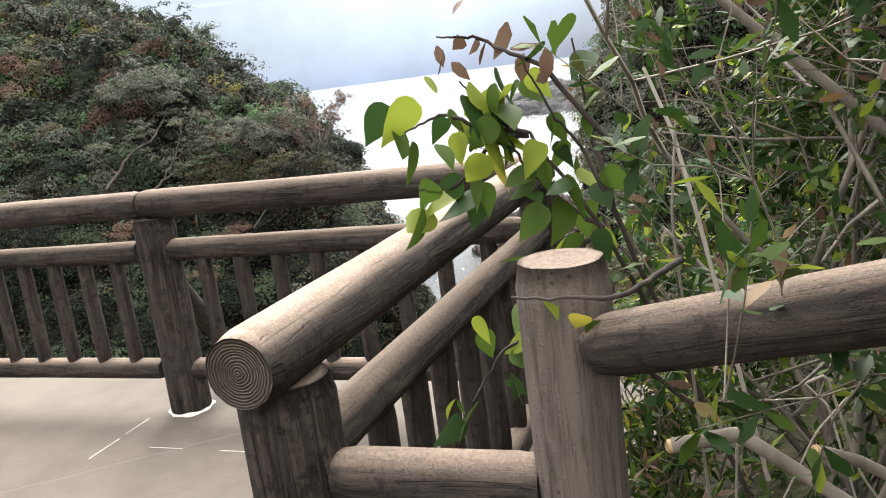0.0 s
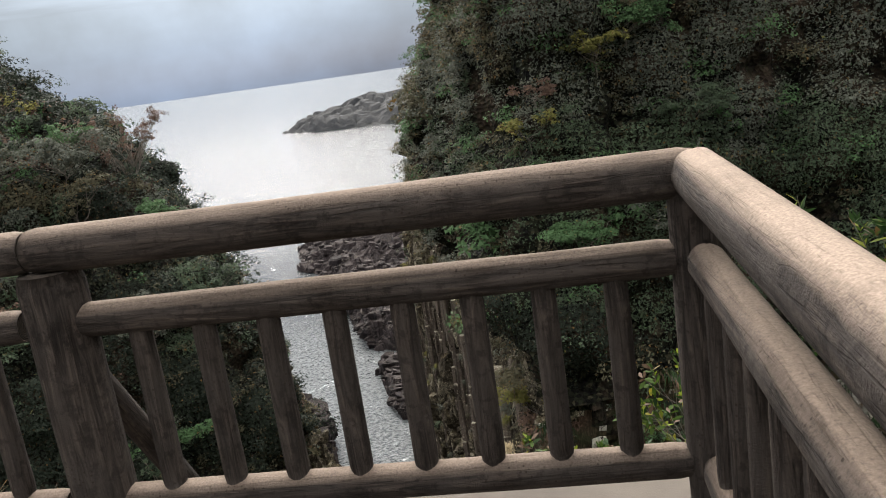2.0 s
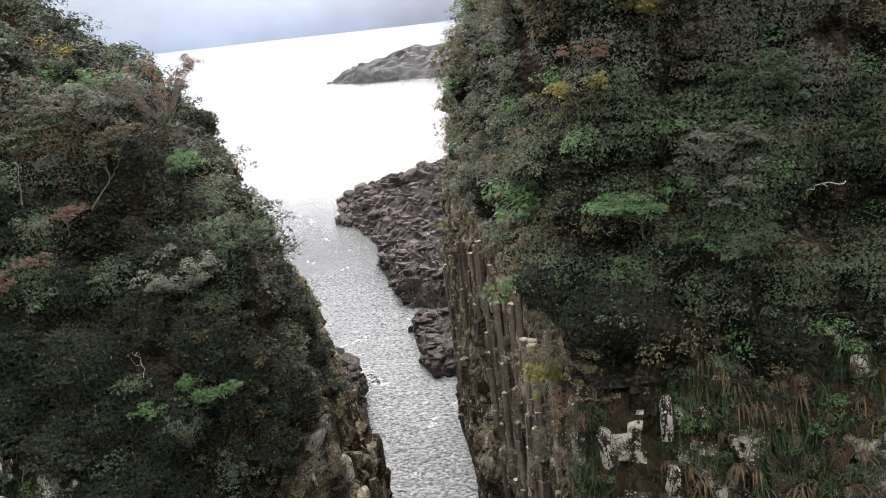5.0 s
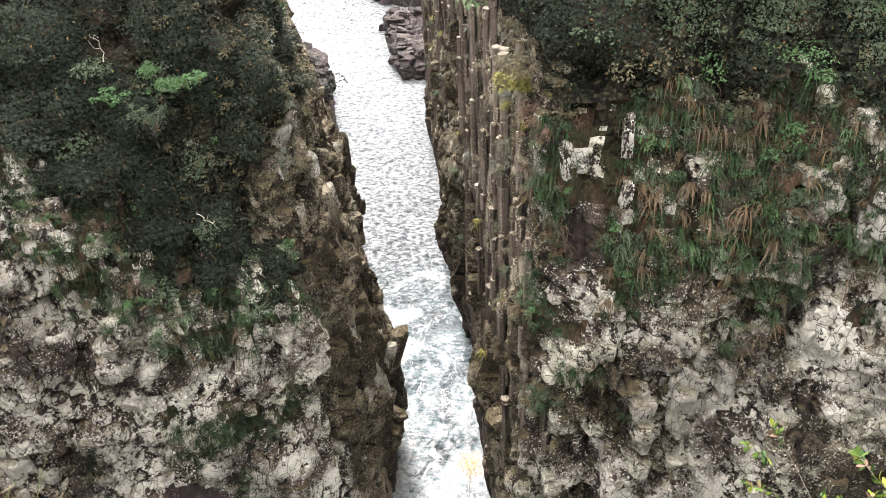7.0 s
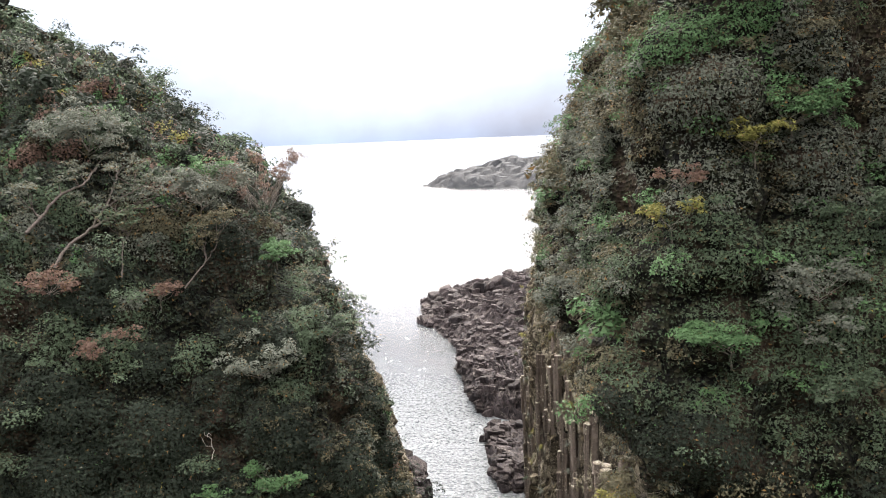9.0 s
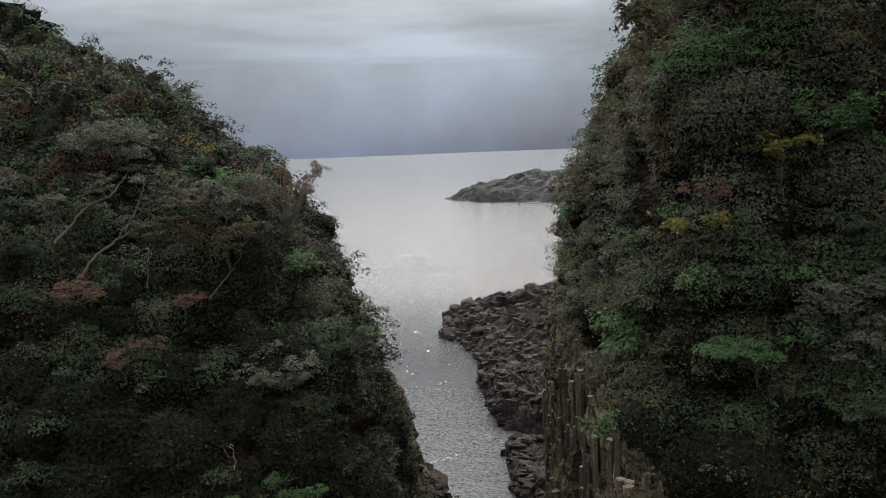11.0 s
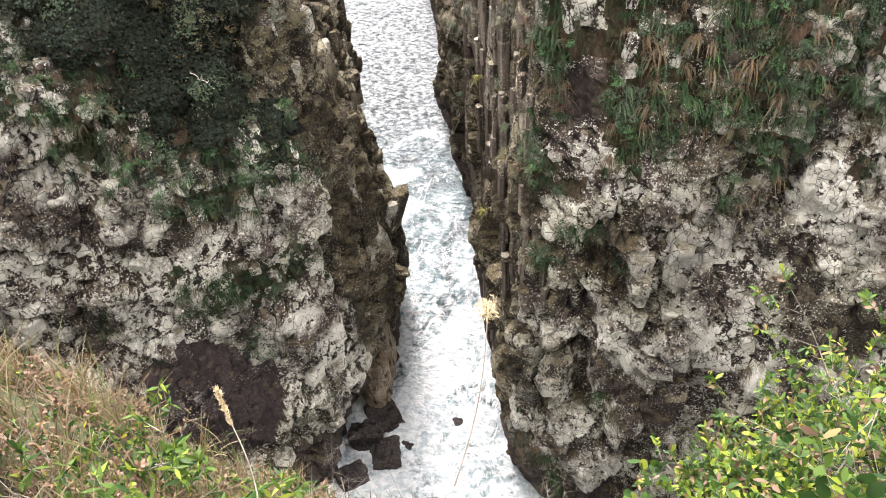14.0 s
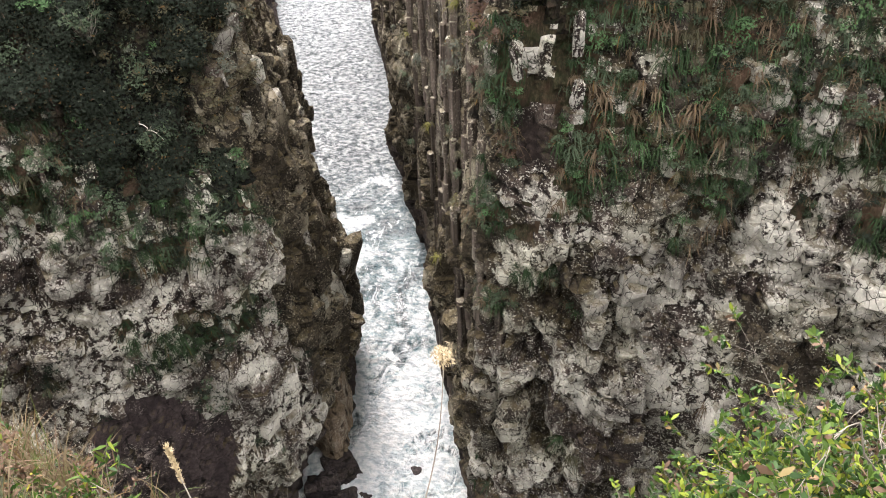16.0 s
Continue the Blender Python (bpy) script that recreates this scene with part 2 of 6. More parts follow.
def rock_material(name, base, dark, pale, cover, weathered, vertical=False, cracks=1.0, growth=0.7):
    """Sea-cliff rock: jointed blocks of uneven brown, each with its own tone, crusts and specks of pale lichen on their
    faces, near-black joints, growth on ledges.
    """
    a = Mat(name, 0.9, spec=0.2)
    form = a.n("ShaderNodeAttribute")
    form.attribute_name = "block"
    parts = a.n("ShaderNodeSeparateColor")
    a.link(form.outputs["Color"], parts.inputs[0])
    tone, proud, own = parts.outputs[0], parts.outputs[1], parts.outputs[2]
    n0, n1, n2, n3 = a.noise(0.13, 5), a.noise(1.3, 7, 0.66), a.noise(3.6, 8, 0.74), a.noise(0.24, 6, 0.62)
    c = a.ramp(a.math("ADD", a.math("MULTIPLY", n1, 0.62), a.math("MULTIPLY", tone, 0.38)), (0.30, dark), (0.66, base))
    c = a.mix(a.span(n2, 0.60, 0.40, 0, 0.75), c, tuple(v * 0.6 for v in dark))
    if vertical:
        streak = a.noise(1.0, 6, 0.62, a.coords((1.9, 1.9, 0.07)))
        c = a.mix(a.span(streak, 0.38, 0.66, 0, 0.8), c, tuple(v * 1.45 for v in base))
        c = a.mix(a.span(streak, 0.5, 0.3, 0, 0.75), c, dark)
    crust = a.math("ADD", a.math("ADD", a.math("MULTIPLY", n2, 0.34), a.math("MULTIPLY", n1, 0.44)), a.math("ADD", a.math("MULTIPLY", own, 0.10), a.math("MULTIPLY", proud, 0.12)))
    blot = a.math("MULTIPLY", a.span(crust, 0.500, 0.530), a.span(n3, cover, cover + 0.12))
    c = a.mix(a.math("MULTIPLY", blot, 0.92), c, a.mix(a.noise(7, 6, 0.75), pale, tuple(v * 0.66 for v in pale)))
    specks = a.math("MULTIPLY", a.span(a.noise(6.5, 4, 0.6), 0.57, 0.61), a.span(n3, cover - 0.10, cover + 0.02))
    c = a.mix(a.math("MULTIPLY", specks, 0.8), c, tuple(min(0.85, v * 1.05) for v in pale))
    c = a.mix(a.span(n0, 0.47, 0.60, 0, weathered), c, tuple(0.6 * v for v in dark))
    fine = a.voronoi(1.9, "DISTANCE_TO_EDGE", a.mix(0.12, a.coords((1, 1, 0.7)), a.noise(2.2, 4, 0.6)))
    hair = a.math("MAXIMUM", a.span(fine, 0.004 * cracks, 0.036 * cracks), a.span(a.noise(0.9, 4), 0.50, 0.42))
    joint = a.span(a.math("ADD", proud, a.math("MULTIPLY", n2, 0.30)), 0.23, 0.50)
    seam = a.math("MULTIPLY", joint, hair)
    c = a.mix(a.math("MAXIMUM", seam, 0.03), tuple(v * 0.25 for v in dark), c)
    geo, sep = a.n("ShaderNodeNewGeometry"), a.n("ShaderNodeSeparateXYZ")
    a.link(geo.outputs["Normal"], sep.inputs[0])
    moss = a.math("MULTIPLY", a.span(sep.outputs["Z"], 0.42, 0.8), a.span(n1, 0.40, 0.58))
    c = a.mix(a.math("MULTIPLY", moss, growth), c, a.mix(n2, (0.040, 0.038, 0.016), (0.15, 0.11, 0.055)))
    h = a.math("ADD", a.math("MULTIPLY", n1, 0.8), a.math("ADD", a.math("MULTIPLY", n2, 0.8), a.math("MULTIPLY", hair, 0.3)))
    return a.done(c, h, 1.0, 0.26)


def dry_slope_material():
    """Ledges with dead grass and brown litter between the rocks."""
    a = Mat("dry_grass_ledge", 0.95, spec=0.1)
    n1, n2 = a.noise(0.8, 6, 0.65), a.noise(1.0, 7, 0.75, a.coords((6, 6, 2.2)))
    c = a.ramp(n2, (0.32, (0.012, 0.010, 0.007)), (0.72, (0.17, 0.125, 0.08)), (0.52, (0.050, 0.036, 0.024)))
    c = a.mix(a.span(n1, 0.42, 0.62, 0, 0.75), c, a.mix(n2, (0.008, 0.011, 0.006), (0.060, 0.072, 0.032)))
    c = a.mix(a.span(a.noise(0.5, 4), 0.52, 0.64, 0, 0.6), c, a.mix(n2, (0.030, 0.017, 0.012), (0.17, 0.10, 0.07)))
    return a.done(c, n2, 1.0, 0.3)


def soil_material():
    a = Mat("leaf_litter_soil", 0.95, spec=0.15)
    c = a.ramp(a.noise(6.0, 7, 0.7), (0.3, (0.012, 0.010, 0.007)), (0.7, (0.095, 0.075, 0.045)), (0.5, (0.028, 0.026, 0.014)))
    c = a.mix(a.span(a.noise(1.4, 5), 0.45, 0.6, 0, 0.6), c, (0.022, 0.030, 0.010))
    return a.done(c, a.noise(5, 6), 0.8, 0.1)


def scrub_material():
    """A closed cover of small leaves and twigs on the hillsides, near black: the shade between crowns is painted in."""
    a = Mat("shade_dark_leafy_cover", 0.9, spec=0.1)
    v = a.n("ShaderNodeTexVoronoi", Scale=4.2)
    a.link(a.tc.outputs["Object"], v.inputs["Vector"])
    own = a.n("ShaderNodeSeparateColor")
    a.link(v.outputs["Color"], own.inputs[0])
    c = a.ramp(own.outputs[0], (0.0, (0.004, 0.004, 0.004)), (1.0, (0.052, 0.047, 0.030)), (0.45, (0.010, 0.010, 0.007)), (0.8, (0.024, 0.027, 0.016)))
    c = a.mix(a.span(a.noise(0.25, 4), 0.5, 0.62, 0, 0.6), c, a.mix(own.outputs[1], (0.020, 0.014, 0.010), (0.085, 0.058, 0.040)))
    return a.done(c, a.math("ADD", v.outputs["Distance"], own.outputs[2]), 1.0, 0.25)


def leaf_material(name, dark, light, dry=(0.16, 0.10, 0.04), dry_share=0.08, rough=0.5, through=0.25, spec=0.35, spots=38.0):
    """Foliage that varies from leaf to leaf, with some dry ones and a little light coming through."""
    a = Mat(name, rough, spec=spec)
    geo = a.n("ShaderNodeNewGeometry")
    r = geo.outputs["Random Per Island"]
    c = a.mix(a.span(r, 0, 1, 0.18, 0.82), dark, light)
    c = a.mix(a.span(a.noise(0.11, 3), 0.42, 0.6, 0, 0.5), c, tuple(v * 0.62 for v in dark))
    c = a.mix(a.span(a.noise(spots, 4, 0.6), 0.40, 0.66, 0, 0.55), c, tuple(0.45 * (u + v) for u, v in zip(dark, light)))
    pick = a.n("ShaderNodeTexWhiteNoise")
    pick.noise_dimensions = "1D"
    a.link(r, pick.inputs["W"])
    c = a.mix(a.span(pick.outputs["Value"], 1 - dry_share, 1 - dry_share + 0.02), c, dry)
    m = a.done(c)
    tr = a.n("ShaderNodeBsdfTranslucent")
    a.link(c, tr.inputs["Color"])
    mx = a.n("ShaderNodeMixShader")
    mx.inputs[0].default_value = through
    out = a.nt.nodes["Material Output"]
    a.link(a.b.outputs[0], mx.inputs[1]); a.link(tr.outputs[0], mx.inputs[2]); a.link(mx.outputs[0], out.inputs["Surface"])
    return m


def bark_material(name="bark", dark=(0.09, 0.075, 0.06), light=(0.26, 0.23, 0.20)):
    a = Mat(name, 0.85, spec=0.2)
    g = a.noise(1.0, 6, 0.6, a.coords((14, 14, 3)))
    return a.done(a.ramp(g, (0.3, dark), (0.7, light)), g, 0.6, 0.006)


def water_material():
    """Silver-grey sea: small waves, foam where it churns between the walls."""
    a = Mat("sea_water", 0.12, spec=0.5)
    a.b.inputs["IOR"].default_value = 1.33
    sep = a.n("ShaderNodeSeparateXYZ")
    a.link(a.coords(), sep.inputs[0])
    y = sep.outputs["Y"]
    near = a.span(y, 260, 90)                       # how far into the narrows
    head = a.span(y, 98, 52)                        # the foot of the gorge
    swirl = a.noise(0.17, 9, 0.64, a.coords((1, 0.6, 1)), 1.2)
    fleck = a.noise(1.2, 6, 0.62, a.coords((1, 1.3, 1)), 0.4)
    streak = a.noise(0.55, 7, 0.65, a.coords((1, 0.6, 1)), 1.8)
    level = a.math("SUBTRACT", 0.67, a.math("ADD", a.math("MULTIPLY", near, 0.085), a.math("MULTIPLY", head, 0.12)))
    mixed = a.math("ADD", a.math("MULTIPLY", swirl, 0.78), a.math("MULTIPLY", fleck, 0.22))
    f1 = a.span(a.math("SUBTRACT", mixed, level), -0.05, 0.05)
    f2 = a.span(a.math("SUBTRACT", streak, a.math("ADD", level, 0.03)), 0.0, 0.05)
    # Pale flecks through the narrows: thin foam, with sun glitter painted in.
    f3 = a.math("MULTIPLY", a.span(fleck, 0.40, 0.56), a.math("MULTIPLY", near, a.span(head, 0.0, 0.8, 0.46, 0.0)))
    lace = a.noise(0.42, 9, 0.68, a.coords((1, 0.75, 1)), 2.6)
    f4 = a.math("MULTIPLY", a.span(lace, 0.45, 0.60), a.span(y, 92, 62))        # churned white where the gorge ends
    foam = a.math("MAXIMUM", a.math("MAXIMUM", a.math("MAXIMUM", f1, f2), f3), f4)
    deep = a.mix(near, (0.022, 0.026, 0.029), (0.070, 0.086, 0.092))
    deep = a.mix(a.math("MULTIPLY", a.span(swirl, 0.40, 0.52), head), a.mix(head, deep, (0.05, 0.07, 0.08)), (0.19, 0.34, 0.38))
    white = a.mix(a.span(fleck, 0.38, 0.6), (0.52, 0.58, 0.61), (0.88, 0.89, 0.89))
    c = a.mix(foam, deep, white)
    w1 = a.noise(0.30, 6, 0.6, a.coords((1.0, 1.5, 1)))
    w2 = a.noise(1.3, 6, 0.65, a.coords((1.0, 1.2, 1)), 1.5)
    w3 = a.noise(0.045, 4, 0.55, a.coords((0.6, 1.6, 1)))
    h = a.math("ADD", a.math("MULTIPLY", w1, 1.4), a.math("ADD", a.math("MULTIPLY", w2, 0.7), a.math("ADD", a.math("MULTIPLY", w3, 3.0), a.math("MULTIPLY", fleck, 0.5))))
    h = a.math("MULTIPLY", h, a.span(y, 130, 400, 1.0, 0.21))
    rough = a.math("ADD", a.math("MULTIPLY", foam, 0.40), a.span(y, 130, 400, 0.30, 0.16))
    return a.done(c, h, 1.0, 1.2, rough)


# The second and third logs are lighter copies: sun and open light painted in.
LOG, LOG_SUNLIT, LOG_OPEN_LIT, RINGS, DECK, MORTAR = log_material(), log_material("sunlit_sandy_log_concrete", 0.98, 1.18), log_material("open_lit_log_concrete", 0.85, 1.0, 0.8), ring_material(), concrete_material(), mortar_material()
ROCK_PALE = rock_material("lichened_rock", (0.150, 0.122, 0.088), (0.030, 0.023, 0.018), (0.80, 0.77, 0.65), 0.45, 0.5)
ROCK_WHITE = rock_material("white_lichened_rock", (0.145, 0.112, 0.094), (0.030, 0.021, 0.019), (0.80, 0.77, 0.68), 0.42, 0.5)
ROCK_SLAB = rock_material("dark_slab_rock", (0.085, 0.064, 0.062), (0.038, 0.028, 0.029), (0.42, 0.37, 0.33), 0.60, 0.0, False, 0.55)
# Sandy tan, with the sun on two boulders at the gorge foot painted in.
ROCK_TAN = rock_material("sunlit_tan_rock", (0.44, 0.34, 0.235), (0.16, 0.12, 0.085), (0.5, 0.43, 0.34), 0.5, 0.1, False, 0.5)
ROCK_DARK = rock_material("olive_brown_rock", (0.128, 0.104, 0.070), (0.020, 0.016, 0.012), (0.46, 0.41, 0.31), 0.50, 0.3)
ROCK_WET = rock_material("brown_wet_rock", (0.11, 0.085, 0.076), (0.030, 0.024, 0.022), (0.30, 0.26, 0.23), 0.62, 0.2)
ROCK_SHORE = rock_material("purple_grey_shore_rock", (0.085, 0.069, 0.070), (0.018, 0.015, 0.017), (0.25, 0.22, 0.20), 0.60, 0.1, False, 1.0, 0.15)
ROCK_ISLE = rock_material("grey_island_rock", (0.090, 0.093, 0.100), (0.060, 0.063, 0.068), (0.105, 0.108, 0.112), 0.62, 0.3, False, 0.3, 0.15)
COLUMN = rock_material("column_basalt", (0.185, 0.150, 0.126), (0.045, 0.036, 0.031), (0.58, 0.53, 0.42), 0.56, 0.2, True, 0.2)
DRY = dry_slope_material()
SOIL, SCRUB, WATER, BARK = soil_material(), scrub_material(), water_material(), bark_material()
GREY_WOOD = bark_material("weathered_wood", (0.24, 0.21, 0.18), (0.50, 0.46, 0.41))
def far_leaves(name, dark, light, dry_share):
    return leaf_material(name, dark, light, dry_share=dry_share, rough=0.7, through=0.25, spec=0.10)


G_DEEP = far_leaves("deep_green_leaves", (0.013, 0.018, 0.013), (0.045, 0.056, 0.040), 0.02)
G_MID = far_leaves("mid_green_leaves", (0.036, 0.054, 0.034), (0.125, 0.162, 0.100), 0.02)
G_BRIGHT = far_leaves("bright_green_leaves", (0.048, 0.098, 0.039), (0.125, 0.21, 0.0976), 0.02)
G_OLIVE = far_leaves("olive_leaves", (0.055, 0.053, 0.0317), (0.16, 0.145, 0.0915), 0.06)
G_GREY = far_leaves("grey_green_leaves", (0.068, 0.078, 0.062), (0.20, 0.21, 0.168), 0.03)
G_RUST = far_leaves("rusty_leaves", (0.090, 0.058, 0.045), (0.225, 0.146, 0.113), 0.05)
G_YELLOW = far_leaves("yellowing_leaves", (0.12, 0.12, 0.035), (0.28, 0.26, 0.08), 0.05)
FOLIAGE = [G_DEEP, G_MID, G_BRIGHT, G_OLIVE, G_GREY, G_RUST, G_YELLOW]


# ---- arithmetic for forms ----
def hash3(i, j, k, salt=0):
    n = (i.astype(np.int64) * 374761393 + j.astype(np.int64) * 668265263 + k.astype(np.int64) * 2147483647 + salt * 974634777) & 0xFFFFFFFF
    n = ((n ^ (n >> 13)) * 1274126177) & 0xFFFFFFFF
    n = ((n ^ (n >> 16)) * 2246822519) & 0xFFFFFFFF
    return ((n ^ (n >> 15)) & 0xFFFFFF) / float(0xFFFFFF)


def vnoise(p, salt=0):
    """Smooth noise from -1 to 1 at rows of points."""
    b = np.floor(p).astype(np.int64)
    f = p - b
    f = f * f * (3 - 2 * f)
    out = 0
    for dx in (0, 1):
        for dy in (0, 1):
            for dz in (0, 1):
                w = (f[:, 0] if dx else 1 - f[:, 0]) * (f[:, 1] if dy else 1 - f[:, 1]) * (f[:, 2] if dz else 1 - f[:, 2])
                out = out + w * hash3(b[:, 0] + dx, b[:, 1] + dy, b[:, 2] + dz, salt)
    return out * 2 - 1


def fbm(p, octaves=4, salt=0):
    out, amp = 0, 1.0
    for o in range(octaves):
        out = out + amp * vnoise(p * 2.0 ** o + 17.3 * o, salt + o)
        amp *= 0.5
    return out / 1.6


def blocks(p, salt=0):
    """Jointed rock: for each point its block's own random number and the distance to the joint."""
    b = np.floor(p).astype(np.int64)
    f1, f2, own = np.full(len(p), 9.0), np.full(len(p), 9.0), np.zeros(len(p))
    for dx in (-1, 0, 1):
        for dy in (-1, 0, 1):
            for dz in (-1, 0, 1):
                i, j, k = b[:, 0] + dx, b[:, 1] + dy, b[:, 2] + dz
                q = np.stack([i + hash3(i, j, k, salt), j + hash3(i, j, k, salt + 1), k + hash3(i, j, k, salt + 2)], 1)
                d = np.abs(q - p).max(1) * 0.55 + np.linalg.norm(q - p, axis=1) * 0.45
                closer = d < f1
                f2 = np.where(closer, f1, np.minimum(f2, d))
                own = np.where(closer, hash3(i, j, k, salt + 3), own)
                f1 = np.where(closer, d, f1)
    return own, f2 - f1


def raw_mesh(name, verts, faces, mats, index=None, smooth=False):
    """A mesh from arrays: verts n x 3, faces m x 3 or m x 4."""
    me = bpy.data.meshes.new(name)
    verts, faces = np.asarray(verts, np.float32), np.asarray(faces, np.int32)
    m, k = faces.shape
    me.vertices.add(len(verts)); me.vertices.foreach_set("co", verts.ravel())
    me.loops.add(m * k); me.loops.foreach_set("vertex_index", faces.ravel())
    me.polygons.add(m)
    me.polygons.foreach_set("loop_start", np.arange(0, m * k, k, dtype=np.int32))
    me.polygons.foreach_set("loop_total", np.full(m, k, np.int32))
    for mat in mats:
        me.materials.append(mat)
    if index is not None:
        me.polygons.foreach_set("material_index", np.asarray(index, np.int32))
    me.polygons.foreach_set("use_smooth", np.full(m, smooth, bool))
    me.update(calc_edges=True)
    me.validate()
    return me


def set_blocks(me, tone, proud, own):
    """What the rock material needs to know of each point: its block's tone, how far it lies from the joints, its large block."""
    n = len(me.vertices)
    col = np.ones((n, 4), np.float32)
    col[:, 0], col[:, 1], col[:, 2] = tone, proud, own
    me.attributes.new("block", "FLOAT_COLOR", "POINT").data.foreach_set("color", col.ravel())


def part(name, data, parent=None, label="", m=None):
    ob = new(name, data)
    if parent is not None:
        ob.parent = parent
    if m is not None:
        ob.matrix_basis = m
    return tagged(ob, label)


def thing(name, label, category, group="", kind="", at=(0, 0, 0)):
    ob = new(name)
    ob.empty_display_size = 0.1
    ob.location = at
    return tagged(ob, label, category, group, kind)


def grid_faces(n, m):
    i = np.arange((n - 1) * (m - 1))
    a = i // (m - 1) * m + i % (m - 1)
    return np.stack([a, a + 1, a + m + 1, a + m], 1)


def face_normals(V, n, m):
    P = V.reshape(n, m, 3)
    t = np.gradient(P, axis=0)
    s = np.gradient(P, axis=1)
    nn = np.cross(t, s)
    return (nn / np.maximum(np.linalg.norm(nn, axis=2, keepdims=True), 1e-9)).reshape(-1, 3)


# ---- the sea ----
def sea():
    # close to the gorge a fine sheet with waves, out to the horizon coarse rings; it follows the earth's curve by a little
    xs = np.concatenate([np.linspace(-4900, -400, 16), np.linspace(-330, -130, 9), np.linspace(-110, -66, 24), np.linspace(-65, 6, 120), np.linspace(40, 300, 8), np.linspace(500, 4900, 12)])
    ys = np.concatenate([np.linspace(-300, 20, 6), np.linspace(34, 220, 150), np.linspace(226, 460, 60), np.linspace(500, 1200, 24), np.linspace(1400, 4900, 16)])
    X, Y = np.meshgrid(xs, ys, indexing="ij")
    r2 = X ** 2 + Y ** 2
    P = np.stack([X.ravel(), Y.ravel(), np.zeros(X.size)], 1)
    rough = np.clip((230 - P[:, 1]) / 180, 0.15, 1) * (np.abs(P[:, 0] + 50) < 90)
    wave = 0.34 * fbm(P * [0.33, 0.42, 1], 4, 5) + 0.07 * fbm(P * [0.8, 0.9, 1], 2, 9)
    head = np.clip((75 - P[:, 1]) / 30, 0, 1)
    P[:, 2] = SEA + wave * rough * (1 + 1.2 * head) + 44.0 * r2.ravel() / 4900.0 ** 2
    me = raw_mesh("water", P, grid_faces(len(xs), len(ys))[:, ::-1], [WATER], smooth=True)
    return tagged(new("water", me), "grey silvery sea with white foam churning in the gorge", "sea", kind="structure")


sea()


# ---- cliffs ----
def loft(rows, ns, nv):
    """A hillside between a foot line and a ridge line. rows: foot (x, y), ridge (x, y), distances in from the foot, heights.
    Returns points on an ns x nv grid, with the run along the foot."""
    foot, ridge = np.array([r[0] for r in rows], float), np.array([r[1] for r in rows], float)
    D, Z = np.array([r[2] for r in rows], float), np.array([r[3] for r in rows], float)
    run = np.r_[0, np.cumsum(np.linalg.norm(np.diff(foot, axis=0), axis=1))]
    here = np.interp(np.linspace(0, run[-1], 3000), run, ((foot[:, 0] > -80) & (foot[:, 0] < 55) & (foot[:, 1] < 165)).astype(float)) * 0.97 + 0.03
    s = np.interp(np.linspace(0, 1, ns), np.cumsum(here) / here.sum(), np.linspace(0, run[-1], 3000))
    soft = 9
    kernel = np.ones(soft) / soft

    def along(a):
        v = np.interp(s, run, a)
        return np.convolve(np.pad(v, soft, mode="edge"), kernel, mode="same")[soft:-soft]

    F = np.stack([along(foot[:, k]) for k in (0, 1)], 1)
    R = np.stack([along(ridge[:, k]) for k in (0, 1)], 1)
    D = np.stack([along(D[:, k]) for k in range(D.shape[1])], 1)
    Z = np.stack([along(Z[:, k]) for k in range(Z.shape[1])], 1)
    K = D.shape[1]
    length = np.r_[0, np.cumsum(np.hypot(np.diff(D.mean(0)), np.diff(Z.mean(0))))]
    span = np.diff(length) * np.where(np.arange(K - 1) < 5, 1.0, 0.55)      # the bare rock below the woods is the finest
    span[-1] = 10.0
    length = np.r_[0, np.cumsum(span)]
    v = np.interp(np.linspace(0, 1, nv), length / length[-1], np.arange(K))
    k0 = np.minimum(v.astype(int), K - 2)
    f = v - k0
    d = D[:, k0] * (1 - f) + D[:, k0 + 1] * f
    z = Z[:, k0] * (1 - f) + Z[:, k0 + 1] * f
    way = R - F
    far = np.linalg.norm(way, axis=1, keepdims=True)
    d = np.minimum(d, far)
    P = np.concatenate([F[:, None, :] + (way / far)[:, None, :] * d[:, :, None], z[:, :, None]], 2)
    return P.reshape(-1, 3), np.repeat(s, nv)


def blend(a, b, f):
    return [x + (y - x) * f for x, y in zip(a, b)]


FRONT_W = [0, 1.2, 2.6, 4.0, 6.5, 11, 17, 24, 39, 56, 200]
FOOT_W = [0, 3.4, 5.8, 7.6, 10.2, 15, 21, 28, 43, 60, 200]
CORNER_W = [4.2, 0.2, 0.6, 1.5, 2.8, 6, 14.5, 23.5, 46, 66, 200]
CHAN_W1 = [0, 0.5, 2, 4.5, 8, 13.5, 23, 33, 54, 73, 200]
CHAN_W2 = [0, 1.5, 5, 11, 14.5, 24, 30.5, 40, 58, 74, 200]
CHAN_W3 = [0, 4, 9.5, 14, 19.5, 25, 29.5, 35.5, 46, 55, 200]
Z_W = [-72, -60, -46, -35, -27, -16, -8, -2, 4, 9.5, 13]
Z_WF = [-72, -60, -46, -35, -27, -16, -8, -2, 5, 11.5, 20]
Z_WL = [-72, -60, -46, -35, -27, -16, -8, -1, 8, 18, 30]


